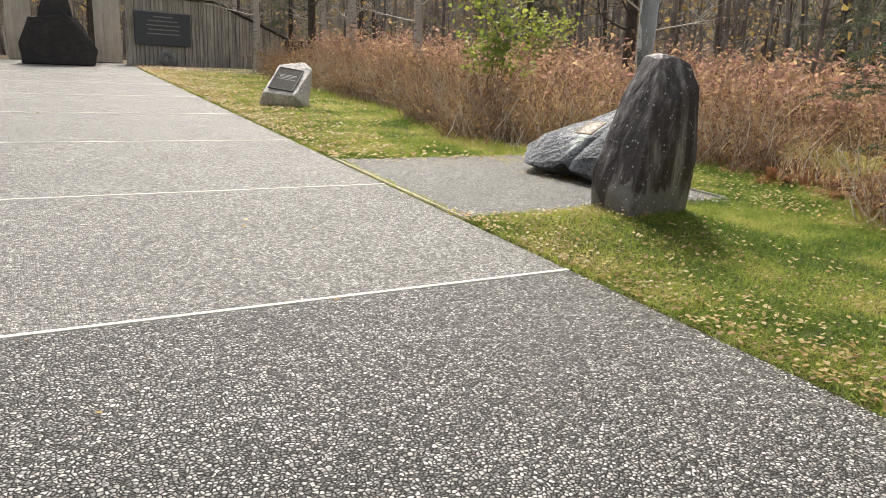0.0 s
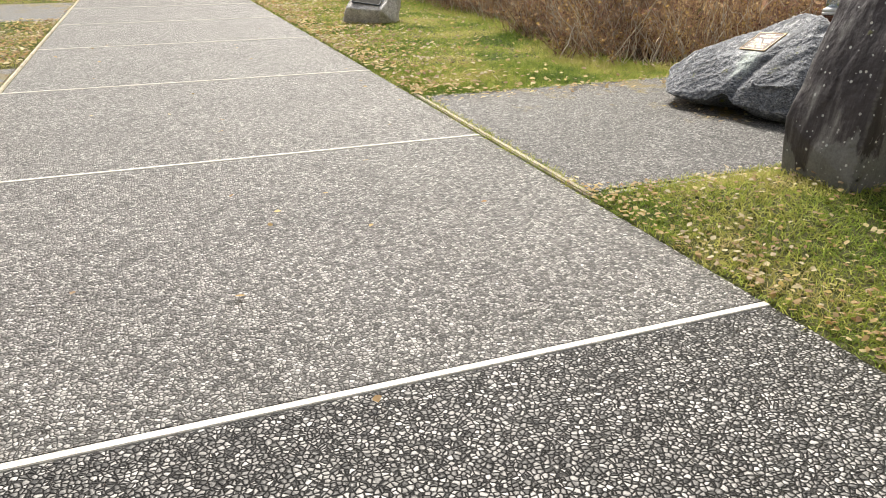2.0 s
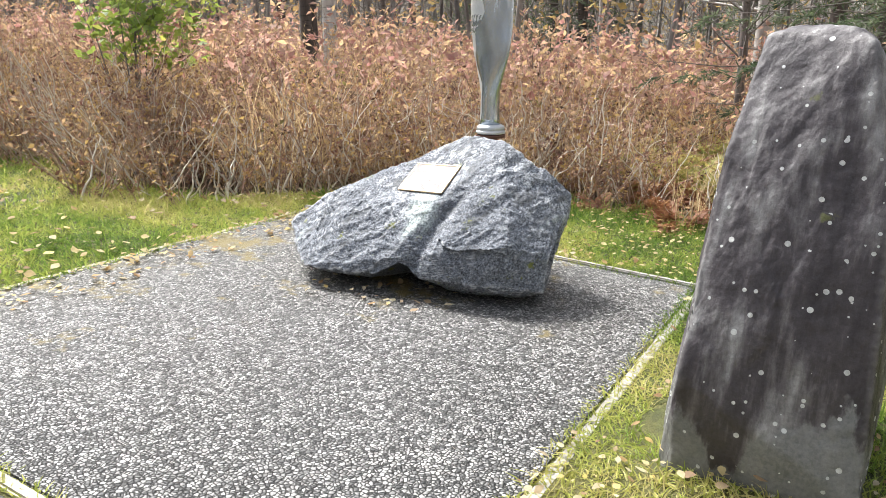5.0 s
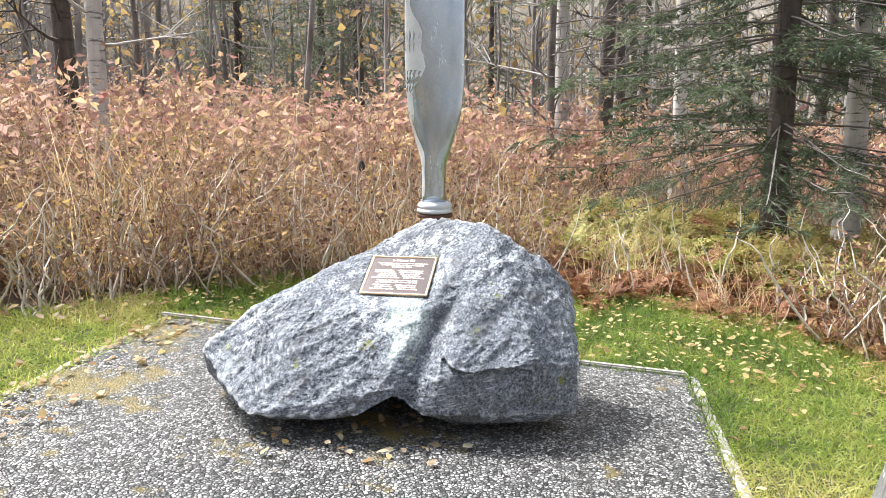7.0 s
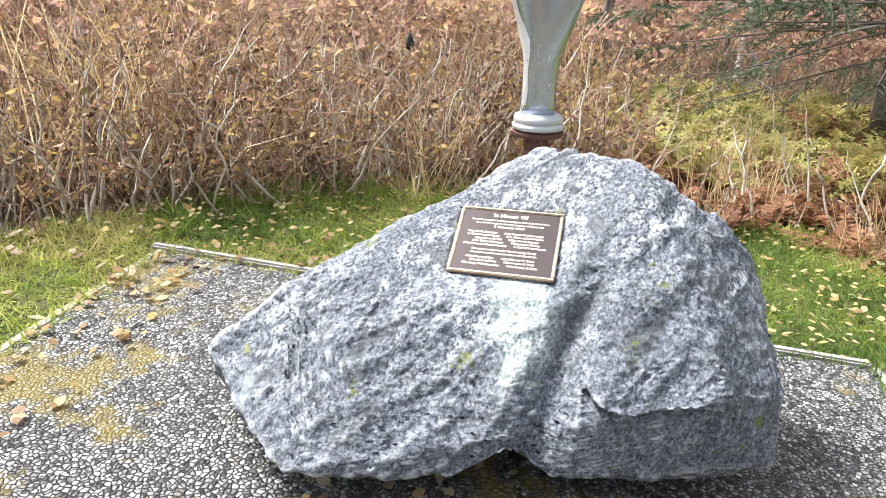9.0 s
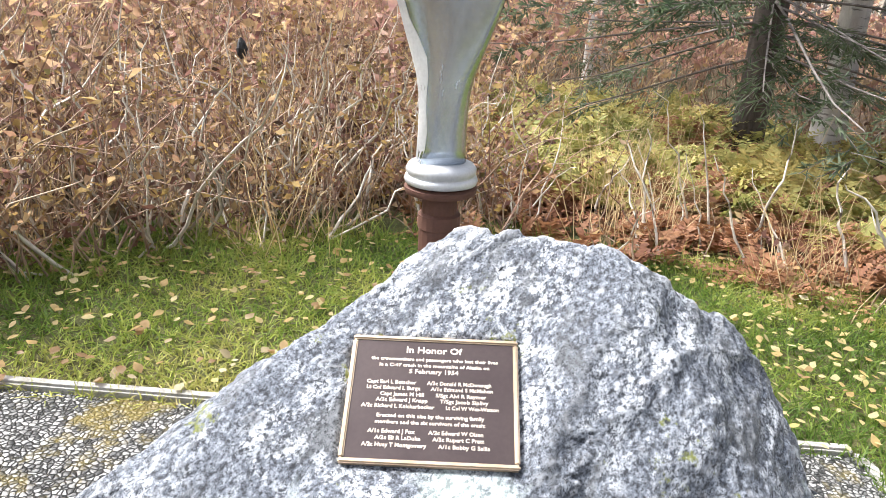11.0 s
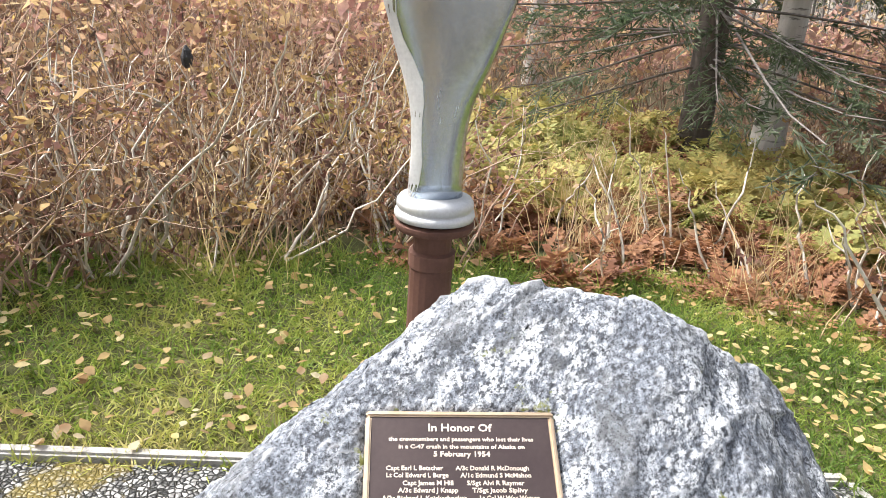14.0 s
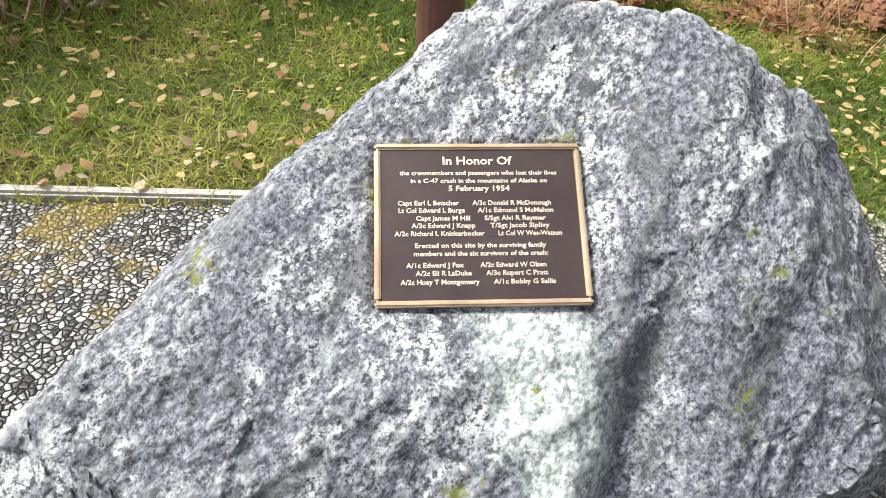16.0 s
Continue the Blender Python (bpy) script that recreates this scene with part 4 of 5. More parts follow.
timber_wall("memorial_wall", "weathered board wall with dark coping and slate panel", 2.85, 9.0, 27.0, 28.6, 2.28, 1.1, 3.2, 1.2, 1.95, False)
w = timber_wall("memorial_wall", "weathered board wall with pale corner post and slate panel", -1.2, -6.2, 27.0, 28.2, 2.32, 1.5, 1.6, 1.4, 1.95, True, 1)
for x, wd in ((-0.25, 0.75), (2.42, 0.8)):
    p = tagged(new("memorial_pillar"), "tall pale concrete pillar with recessed panels behind the cairn", "pillar")
    p.matrix_basis = Matrix.Translation((x, 28.6, float(ground_z(x, 28.6)) - 0.05))
    part("shaft", box(wd, 0.5, 5.5, Matrix.Translation((0, 0, 2.75)), 0.02), M["pillar"], p)
    for k in range(3):
        part("raised_panel", box(wd * 0.6, 0.05, 1.35, Matrix.Translation((0.1, -0.255, 0.95 + 1.55 * k)), 0.012), M["pillar"], p)

cairn = tagged(new("cairn"), "black rock cairn topped by smaller stones at the path's end", "cairn")
cairn.matrix_basis = Matrix.Translation(rise(0.75, 25.6, 0.0))
part("base_rock", hull_rock([(-1.0, -0.55, 0), (-0.95, 0.6, 0), (0.95, -0.5, 0), (1.0, 0.55, 0), (-1.05, -0.5, 0.55), (-0.75, -0.45, 1.3), (0.3, -0.5, 1.4), (0.55, -0.35, 1.35), (0.75, -0.45, 0.6), (1.05, -0.4, 0.45), (1.0, 0.5, 0.5), (0.6, 0.5, 1.3), (-0.75, 0.5, 1.35)], 4, 0.8, 3), M["darkrock"], cairn)
part("upper_rock", hull_rock([(-0.55, -0.3, 1.25), (0.45, -0.32, 1.25), (-0.5, 0.3, 1.25), (0.5, 0.3, 1.25), (-0.35, -0.22, 1.95), (0.32, -0.22, 1.95), (-0.3, 0.25, 2.0), (0.3, 0.25, 2.0)], 4, 0.7, 4), M["darkrock"], cairn)
part("cap_stone", hull_rock([(-0.42, -0.22, 1.98), (0.48, -0.22, 1.95), (-0.4, 0.25, 1.98), (0.48, 0.25, 1.98), (-0.42, -0.2, 2.1), (0.46, -0.2, 2.12), (0.3, 0.2, 2.2), (-0.3, 0.2, 2.2)], 3, 0.6, 5), M["darkrock"], cairn)
part("finial", lathe([(0.2, 2.1), (0.22, 2.25), (0.18, 2.3), (0.16, 2.6), (0.15, 3.4), (0.1, 3.5)], 12), M["panel"], cairn)


def wreath(at, r, tube, materials, label, yaw):
    thing = tagged(new("wreath"), label, "wreath")
    thing.matrix_basis = Matrix.Translation(at) @ Matrix.Rotation(radians(yaw), 4, "Z") @ Matrix.Rotation(radians(78), 4, "X")
    for mt, n, k in ((materials[0], 420, 0), (materials[1], 160, 1)):
        a, b = rng.uniform(0, 2 * np.pi, n), rng.uniform(0, 2 * np.pi, n)
        rr = r + tube * np.cos(b)
        c = np.stack([rr * np.cos(a), rr * np.sin(a), tube * np.sin(b)], 1)
        d = turn_dirs(n, 0, 180)
        V, F = petals(c, d, across(d), rng.uniform(0.05, 0.1, n), rng.uniform(0.03, 0.05, n), 0.2)
        tagged(part("flowers", mesh_np("flowers", V, F), mt, thing), kind="stuff")
    ring = np.stack([r * np.cos(np.linspace(0, 2 * np.pi, 25)), r * np.sin(np.linspace(0, 2 * np.pi, 25)), np.zeros(25)], 1)[None]
    V, F = tubes(ring, np.full((1, 25), tube * 0.7), 8)
    part("ring", mesh_np("ring", V, F), materials[1], thing)
    return thing


M["whiteflower"] = varied("white_flowers", [(0.8, 0.8, 0.78), (0.6, 0.62, 0.65), (0.75, 0.7, 0.6)], 0.6)
M["redflower"] = varied("dark_red_flowers", [(0.2, 0.01, 0.015), (0.3, 0.03, 0.03), (0.12, 0.01, 0.012)], 0.6)
wreath(Vector((4.05, 26.75, float(ground_z(4.05, 26.75)) + 0.27)), 0.2, 0.09, (M["whiteflower"], M["whiteflower"]), "round white flower wreath leaning against the board wall", 12)
wreath(Vector((-2.25, 26.75, float(ground_z(-2.25, 26.75)) + 0.3)), 0.24, 0.12, (M["redflower"], M["redflower"]), "dark red flower wreath leaning against the board wall", -12)
bin_ = tagged(new("litter_bin"), "dark brown steel litter bin beside the board wall", "litter bin")
bin_.matrix_basis = Matrix.Translation((8.1, 25.6, float(ground_z(8.1, 25.6))))
part("body", box(0.5, 0.5, 1.0, Matrix.Translation((0, 0, 0.5)), 0.02), M["iron"], bin_)
part("lid", box(0.54, 0.54, 0.06, Matrix.Translation((0, 0, 1.03)), 0.015), M["iron"], bin_)


# ---- plants ----
def stuff(name, pieces, material, label, category):
    V, F = joined(*pieces)
    return tagged(part(name, mesh_np(name, V, F), material), label, category, kind="stuff")


def scatter(n, x0, x1, y0, y1, keep):
    x, y = rng.uniform(x0, x1, n), rng.uniform(y0, y1, n)
    k = keep(x, y)
    return x[k], y[k]


def behind(depth0, depth1):
    return lambda x, y: (x > brush_edge(y) + depth0 + 0.18 * np.sin(3.1 * y) + 0.12 * np.sin(7.7 * y)) & (x < brush_edge(y) + depth1)


def fernland(x, y):
    """The low fern patch by the spruce, where the canes thin out."""
    return np.exp(-(((x - 9.6) / 2.4) ** 2 + ((y - 4.4) / 1.9) ** 2))


def blades(x, y, h_lo, h_hi, width, lean=(5, 35), segs=4, sag=0.4):
    h = rng.uniform(h_lo, h_hi, len(x))
    p, r = stems(x, y, h, *lean, np.full(len(x), width), segs, sag, 0.03, 0.01)
    s = across(np.repeat((p[:, -1] - p[:, 0]), 1, axis=0))
    w = (width * (1 - 0.9 * np.linspace(0, 1, segs)))[None, :, None]
    V = np.stack([p - s[:, None] * w, p + s[:, None] * w], 2).reshape(-1, 3)
    n = len(x)
    q = (np.arange(n)[:, None] * segs + np.arange(segs - 1)[None]) * 2
    F = np.stack([q, q + 1, q + 3, q + 2], -1).reshape(-1, 4)
    return V, F


def off_stone(x, y):
    return ((x - 4.42) / 0.36) ** 2 + ((y - 4.62) / 0.3) ** 2 > 1


# lawn blades, dense close to the walk and thinner far off
x, y = scatter(230000, 2.84, 7.8, 0.2, 9.6, lambda x, y: right_lawn(x, y) & off_stone(x, y))
near_grass = blades(x, y, 0.03, 0.075, 0.0036, (10, 65), 3)
x, y = scatter(90000, 2.84, 7.5, 9.6, 24, right_lawn)
mid_grass = blades(x, y, 0.03, 0.075, 0.006, (10, 60), 3)
x, y = scatter(70000, -5, -0.8, 1.5, 24, left_lawn)
left_grass = blades(x, y, 0.03, 0.07, 0.004, (5, 55))
x, y = scatter(26000, 5, 8.3, 2, 18, lambda x, y: (np.abs(x - brush_edge(y)) < 0.35) & right_lawn(x, y))
fringe = blades(x, y, 0.08, 0.2, 0.003, (5, 50))
stuff("grass", [near_grass, mid_grass], M["grass"], "short green autumn grass with yellow tips", "grass")
stuff("grass", [left_grass], M["grass"], "short green autumn grass opposite the bay", "grass")
stuff("grass", [fringe], M["grass"], "longer grass fringe before the brush", "grass")

def clumps(x, y):
    """0 to 1: where the brush stands thick and high."""
    v = np.sin(2.3 * x + 1.1 * y + 0.4) + np.sin(2.9 * y - 1.6 * x + 1.0) + 0.8 * np.sin(5.1 * y + 3.3 * x) + 0.6 * np.sin(6.7 * x - 4.9 * y + 2.0)
    return np.clip(0.5 + 0.24 * v, 0, 1)


# canes and withered leaves of the brush
def canes(n, x0, x1, y0, y1, keep, h, thick, lean, segs, leaf_n, leaf, name, cane_mat, leaf_mat, label, low=0.15, hook=0.0):
    x, y = scatter(n, x0, x1, y0, y1, keep)
    cl = clumps(x, y)
    k = cl > rng.uniform(-0.1, 0.75, len(x))
    x, y, cl = x[k], y[k], cl[k]
    hh = rng.uniform(*h, len(x)) * (1 - 0.45 * fernland(x, y)) * (0.62 + 0.55 * cl)
    p, r = stems(x, y, hh, *lean, rng.uniform(*thick, len(x)), segs, 0.35, 0.09, 0.03, hook)
    stuff(name + "_stalks", [tubes(p, r, 3)], cane_mat, label, "brush")
    if leaf_n:
        i = rng.integers(0, len(x), leaf_n * len(x))
        t = rng.uniform(low, 1, len(i)) ** 0.8 * (segs - 1)
        k = np.minimum(t.astype(int), segs - 2)
        f = (t - k)[:, None]
        c = p[i, k] * (1 - f) + p[i, k + 1] * f
        d = turn_dirs(len(i), 40, 150)
        L = rng.uniform(*leaf, len(i))
        stuff(name + "_leaves", [petals(c, d, across(d), L, L * rng.uniform(0.25, 0.6, len(i)), 0.12)], leaf_mat, "withered " + label, "brush")


notfern = lambda f, lim: (lambda x, y: f(x, y) & (fernland(x, y) < lim * rng.uniform(0.3, 1.3, len(x))))
canes(14000, 5, 9.5, -2, 22, notfern(behind(0.05, 1.7), 0.4), (0.4, 1.2), (0.003, 0.008), (3, 40), 8, 6, (0.025, 0.06), "brush", M["cane"], M["brownleaf"], "tangled dead brown brush canes along the lawn", 0.1, 0.15)
canes(16000, 5, 15, -4, 26, notfern(behind(1.0, 5.5), 0.4), (0.7, 1.5), (0.003, 0.008), (2, 28), 6, 7, (0.035, 0.08), "tall_brush", M["cane"], M["brownleaf"], "tall dead weeds behind the lawn")
canes(17000, 5, 12, -3, 24, notfern(behind(0.1, 3.6), 0.4), (0.5, 1.3), (0.0035, 0.007), (8, 45), 7, 26, (0.026, 0.062), "leafy_brush", M["cane"], M["clusterleaf"], "dark rust-brown and gold leaves clinging to shrubs", 0.12)
canes(15000, 6, 24, -6, 28, notfern(behind(2.0, 14), 0.35), (1.0, 1.75), (0.004, 0.008), (2, 30), 4, 12, (0.07, 0.15), "red_brush", M["cane"], M["redleaf"], "reddish withered fireweed under the trees", 0.4)
canes(8500, 5, 12, -1, 20, notfern(behind(0.05, 1.3), 0.6), (0.45, 1.25), (0.006, 0.0135), (3, 26), 10, 0, (0.1, 0.1), "bare_branch", M["pale"], None, "pale bare bent branches in the brush", 0.15, 0.24)
canes(2600, -7, -1.7, 10.8, 16.6, lambda x, y: ((x + 4.2) / 2.3) ** 2 + ((y - 13.6) / 2.6) ** 2 < 1, (0.8, 1.9), (0.003, 0.006), (3, 30), 6, 9, (0.04, 0.09), "side_brush", M["cane"], M["brownleaf"], "tall dry brush opposite the bay")

# a dark seed head on its stalk, standing clear of the brush
head = tagged(new("seed_head"), "black withered seed head on a thin stalk", "seed head")
hx, hy = 7.75, 7.33
head.matrix_basis = Matrix.Translation((hx, hy, float(ground_z(hx, hy))))
top_ = 1.3 - float(ground_z(hx, hy))
part("stalk", lathe([(0.005, -0.05), (0.004, 0.5), (0.003, top_ - 0.03)], 6), M["cane"], head)
bm = lathe([(0.006, top_ - 0.045), (0.02, top_ - 0.03), (0.025, top_), (0.018, top_ + 0.03), (0.004, top_ + 0.05)], 9)
for v in bm.verts:
    v.co += noise.noise_vector(v.co * 40) * 0.008
part("head", bm, M["darkrock"], head, "black shrivelled head")


# straw tufts
def tufts(n, per, x0, x1, y0, y1, keep, h, width, spread=0.12):
    x, y = scatter(n, x0, x1, y0, y1, keep)
    x, y = np.repeat(x, per), np.repeat(y, per)
    x, y = x + rng.normal(0, spread, len(x)), y + rng.normal(0, spread, len(x))
    return blades(x, y, h[0], h[1], width, (3, 32), 5, 0.6)


clump = lambda x, y: (np.sin(1.3 * x + 0.7 * y) + np.sin(2.1 * y - 0.6 * x) > 0.35) & (fernland(x, y) < 0.4)
stuff("straw_grass", [tufts(950, 20, 5.5, 12, -3, 22, lambda x, y: behind(1.0, 5)(x, y) & clump(x, y), (0.7, 1.5), 0.0055), tufts(420, 20, 5, 10, -2, 20, behind(0.2, 1.7), (0.3, 0.95), 0.003),
                      tufts(300, 30, -6.5, -2, 11, 16.5, lambda x, y: ((x + 4.2) / 2.3) ** 2 + ((y - 13.6) / 2.6) ** 2 < 1, (0.8, 1.6), 0.005)], M["straw"], "bleached dry straw grass tufts in the brush", "grass")


# ferns
def ferns(n, keep, material, name, label, h=(0.35, 0.75)):
    x, y = scatter(n, 7, 14, 0.5, 9, keep)
    fr = 7
    x, y = np.repeat(x, fr), np.repeat(y, fr)
    hh = rng.uniform(*h, len(x))
    p, r = stems(x, y, hh, 20, 65, np.full(len(x), 0.0025), 7, 0.7, 0.03)
    out = [tubes(p, r, 3)]
    m = 15
    t = np.linspace(0.18, 0.99, m) * 6
    k = np.minimum(t.astype(int), 5)
    f = (t - k)[None, :, None]
    c = p[:, k] * (1 - f) + p[:, k + 1] * f
    axis = np.gradient(p, axis=1)[:, k]
    axis /= np.linalg.norm(axis, axis=2, keepdims=True) + 1e-9
    sd = np.cross(axis, np.array([0, 0, 1.0]))
    sd /= np.linalg.norm(sd, axis=2, keepdims=True) + 1e-9
    for sg in (-1, 1):
        d = sg * sd + 0.35 * axis + rng.normal(0, 0.18, sd.shape)
        d /= np.linalg.norm(d, axis=2, keepdims=True)
        L = hh[:, None] * 0.3 * (1 - np.linspace(0.1, 0.95, m))[None] * rng.uniform(0.7, 1.2, (len(x), m))
        out.append(petals(c.reshape(-1, 3), d.reshape(-1, 3), axis.reshape(-1, 3), L.ravel(), L.ravel() * 0.34 + 0.008, -0.1))
    stuff(name, out, material, label, "fern")


ferns(1500, lambda x, y: behind(0.1, 6)(x, y) & (fernland(x, y) > rng.uniform(0.08, 0.45, len(x))), M["fern"], "rust_ferns", "rust-brown withered ferns below the spruce", (0.15, 0.4))
ferns(1100, lambda x, y: behind(1.2, 7)(x, y) & (fernland(x, y) > rng.uniform(0.1, 0.6, len(x))), M["yellowfern"], "yellow_ferns", "yellowing ferns below the spruce", (0.28, 0.6))


# fallen leaves
def leaf_shapes(x, y, z, size):
    """Curled pointed leaves lying about."""
    n = len(x)
    a = rng.uniform(0, 2 * np.pi, n)
    prof = np.array([[0, -0.62], [0.34, -0.32], [0.4, -0.02], [0.22, 0.3], [0, 0.62], [-0.22, 0.3], [-0.4, -0.02], [-0.34, -0.32]])
    pts = prof[None] * size[:, None, None]
    ca, sa = np.cos(a)[:, None], np.sin(a)[:, None]
    px, py = pts[..., 0] * ca - pts[..., 1] * sa, pts[..., 0] * sa + pts[..., 1] * ca
    curl = rng.uniform(-0.1, 0.5, n)[:, None] * (np.abs(prof[:, 0])[None] + 0.4 * np.abs(prof[:, 1])[None]) * size[:, None]
    tx, ty = rng.normal(0, 0.25, n)[:, None], rng.normal(0, 0.25, n)[:, None]
    pz = z[:, None] + curl + px * tx + py * ty
    V = np.stack([px + x[:, None], py + y[:, None], pz], -1).reshape(-1, 3)
    q = np.arange(n)[:, None] * 8
    tri = np.array([[0, 1, 7, 7], [1, 2, 6, 7], [2, 3, 5, 6], [3, 4, 5, 5]])
    F = (q[:, :, None] + tri[None]).reshape(-1, 4)
    return V, F


def litter(n, x0, x1, y0, y1, keep, size, lift):
    x, y = scatter(n, x0, x1, y0, y1, keep)
    return leaf_shapes(x, y, ground_z(x, y) + lift + rng.uniform(0, 0.03, len(x)), rng.uniform(*size, len(x)))


near_edge = lambda x, y: right_lawn(x, y) & off_stone(x, y) & (np.exp(-(x - 2.87) / 0.5) + 0.05 + 0.05 * np.sin(2.3 * x + 1.1 * y) > rng.uniform(0, 1, len(x)))
fl = [litter(26000, 2.85, 7.6, -1, 5.3, near_edge, (0.015, 0.036), 0.018),
      litter(34000, 2.85, 7, 8, 26, lambda x, y: right_lawn(x, y) & (np.exp(-(x - 2.87) / (0.5 + 0.06 * np.maximum(y - 9, 0))) + 0.04 > rng.uniform(0, 1, len(x))), (0.025, 0.06), 0.02),
      litter(40000, -5, -0.8, 1, 26, lambda x, y: left_lawn(x, y) & (np.exp(-(-0.8 - x) / 0.8) + 0.1 > rng.uniform(0, 1, len(x))), (0.025, 0.06), 0.02),
      litter(2400, 5.2, 7.8, 3.5, 9.2, lambda x, y: right_lawn(x, y) & (x > 6.2), (0.018, 0.04), 0.025),
      litter(260, 2.9, 6.2, 7.7, 8.08, lambda x, y: x > 0, (0.02, 0.045), 0.008),
      litter(60, 4.7, 5.5, 6.1, 6.9, lambda x, y: x > 0, (0.02, 0.045), 0.008),
      litter(46, -0.7, 2.8, 0.5, 14, lambda x, y: x > -1, (0.02, 0.04), 0.006)]
stuff("fallen_leaves", fl, M["fallen"], "fallen yellow and brown birch leaves on lawn and paving", "leaves")
x, y = scatter(9000, 6, 16, -3, 22, behind(-0.1, 7))
stuff("leaf_litter", [leaf_shapes(x, y, ground_z(x, y) - 0.03 + rng.uniform(0, 0.06, len(x)), rng.uniform(0.03, 0.08, len(x)))], M["brownleaf"], "brown leaf litter under the brush", "leaves")


# ---- trees ----
def limb_set(base, direction, length, radius, n_sub, seed_rng, segs=6):
    """A limb with twigs, as paths and radii."""
    t = np.linspace(0, 1, segs)[:, None]
    p = base + direction * length * t + np.cumsum(seed_rng.normal(0, 0.05 * length / segs ** 0.5, (segs, 3)), 0) * t + np.array([0, 0, 0.18 * length]) * t ** 2
    r = radius * (1 - 0.85 * t[:, 0])
    out = [(p, r)]
    for _ in range(n_sub):
        k = seed_rng.uniform(0.25, 0.95) * (segs - 1)
        i = int(k)
        b = p[i] + (p[min(i + 1, segs - 1)] - p[i]) * (k - i)
        d = direction + seed_rng.normal(0, 0.6, 3) + np.array([0, 0, 0.3])
        d /= np.linalg.norm(d)
        L = length * seed_rng.uniform(0.25, 0.55)
        q = b + d * L * t + np.cumsum(seed_rng.normal(0, 0.04 * L, (segs, 3)), 0) * t
        out.append((q, radius * 0.4 * (1 - 0.8 * t[:, 0])))
    return out


def bare_tree(height, radius, limbs, material, label, seed, low=0.15):
    g = np.random.default_rng(seed)
    thing = tagged(new("tree"), label, "tree")
    s = 14
    t = np.linspace(0, 1, s)
    p = np.stack([np.cumsum(g.normal(0, 0.06, s)) * t, np.cumsum(g.normal(0, 0.06, s)) * t, t * height - 0.1], 1)
    r = radius * (1 - 0.8 * t) + 0.35 * radius * np.exp(-t * 40)
    V, F = tubes(p[None], r[None], 10)
    part("trunk", smooth(mesh_np("trunk", V, F)), material, thing)
    ps, rs = [], []
    for _ in range(limbs):
        f = g.uniform(low, 0.98)
        b = np.array([np.interp(f, t, p[:, k]) for k in range(3)])
        az, el = g.uniform(0, 2 * np.pi), g.uniform(-0.1, 0.9)
        d = np.array([math.cos(az) * math.cos(el), math.sin(az) * math.cos(el), math.sin(el)])
        for q, w in limb_set(b, d, g.uniform(0.5, 1.9) * (1.1 - 0.6 * f), radius * 0.22 * (1.1 - 0.7 * f), 7, g):
            ps.append(q)
            rs.append(np.maximum(w, 0.003))
    V, F = tubes(np.array(ps), np.array(rs), 4)
    tagged(part("branches", mesh_np("branches", V, F), material, thing), kind="stuff")
    return thing


kinds = [bare_tree(11, 0.13, 34, M["birch"], "pale-barked birch, leafless, in the wood", 31),
         bare_tree(12, 0.10, 40, M["grove"], "grey-brown leafless alder in the wood", 32),
         bare_tree(9, 0.07, 44, M["grove"], "slender leafless sapling in the wood", 33, 0.05),
         bare_tree(12, 0.16, 38, M["darkbark"], "dark-trunked leafless tree in the wood", 34)]
spots = []
g = np.random.default_rng(5)
tries = 0
while len(spots) < 165 and tries < 6000:
    tries += 1
    x, y = g.uniform(-30, 48), g.uniform(-14, 60)
    if -7 < x < brush_edge(y) + (3.0 if y < 24 else 2.0) and y < 30.5:
        continue
    if x < -7 and g.uniform() < 0.45:
        continue
    if (x - 11.2) ** 2 + (y - 4.1) ** 2 < 7 or (9.0 < x < 13 and 1.5 < y < 7):
        continue
    if all((x - a) ** 2 + (y - b) ** 2 > 1.6 for a, b in spots):
        spots.append((x, y))
for i, (x, y) in enumerate(spots):
    k = int(g.integers(0, 4))
    m = Matrix.Translation((x, y, float(ground_z(x, y)))) @ Matrix.Rotation(g.uniform(0, 6.28), 4, "Z") @ Matrix.Rotation(g.normal(0, 0.05), 4, "X")
    if i < 4:
        kinds[i].matrix_basis = m
    else:
        copy_thing(kinds[k], m)["group"] = "trees of the wood"
for x, y, k in ((6.9, 25.9, 0), (10.7, 2.85, 0), (14.0, 5.95, 0), (11.6, 12.2, 0), (11.9, 12.9, 3)):
    copy_thing(kinds[k], Matrix.Translation((x, y, float(ground_z(x, y)))) @ Matrix.Rotation(0.7 * x, 4, "Z"))["group"] = "trees of the wood"


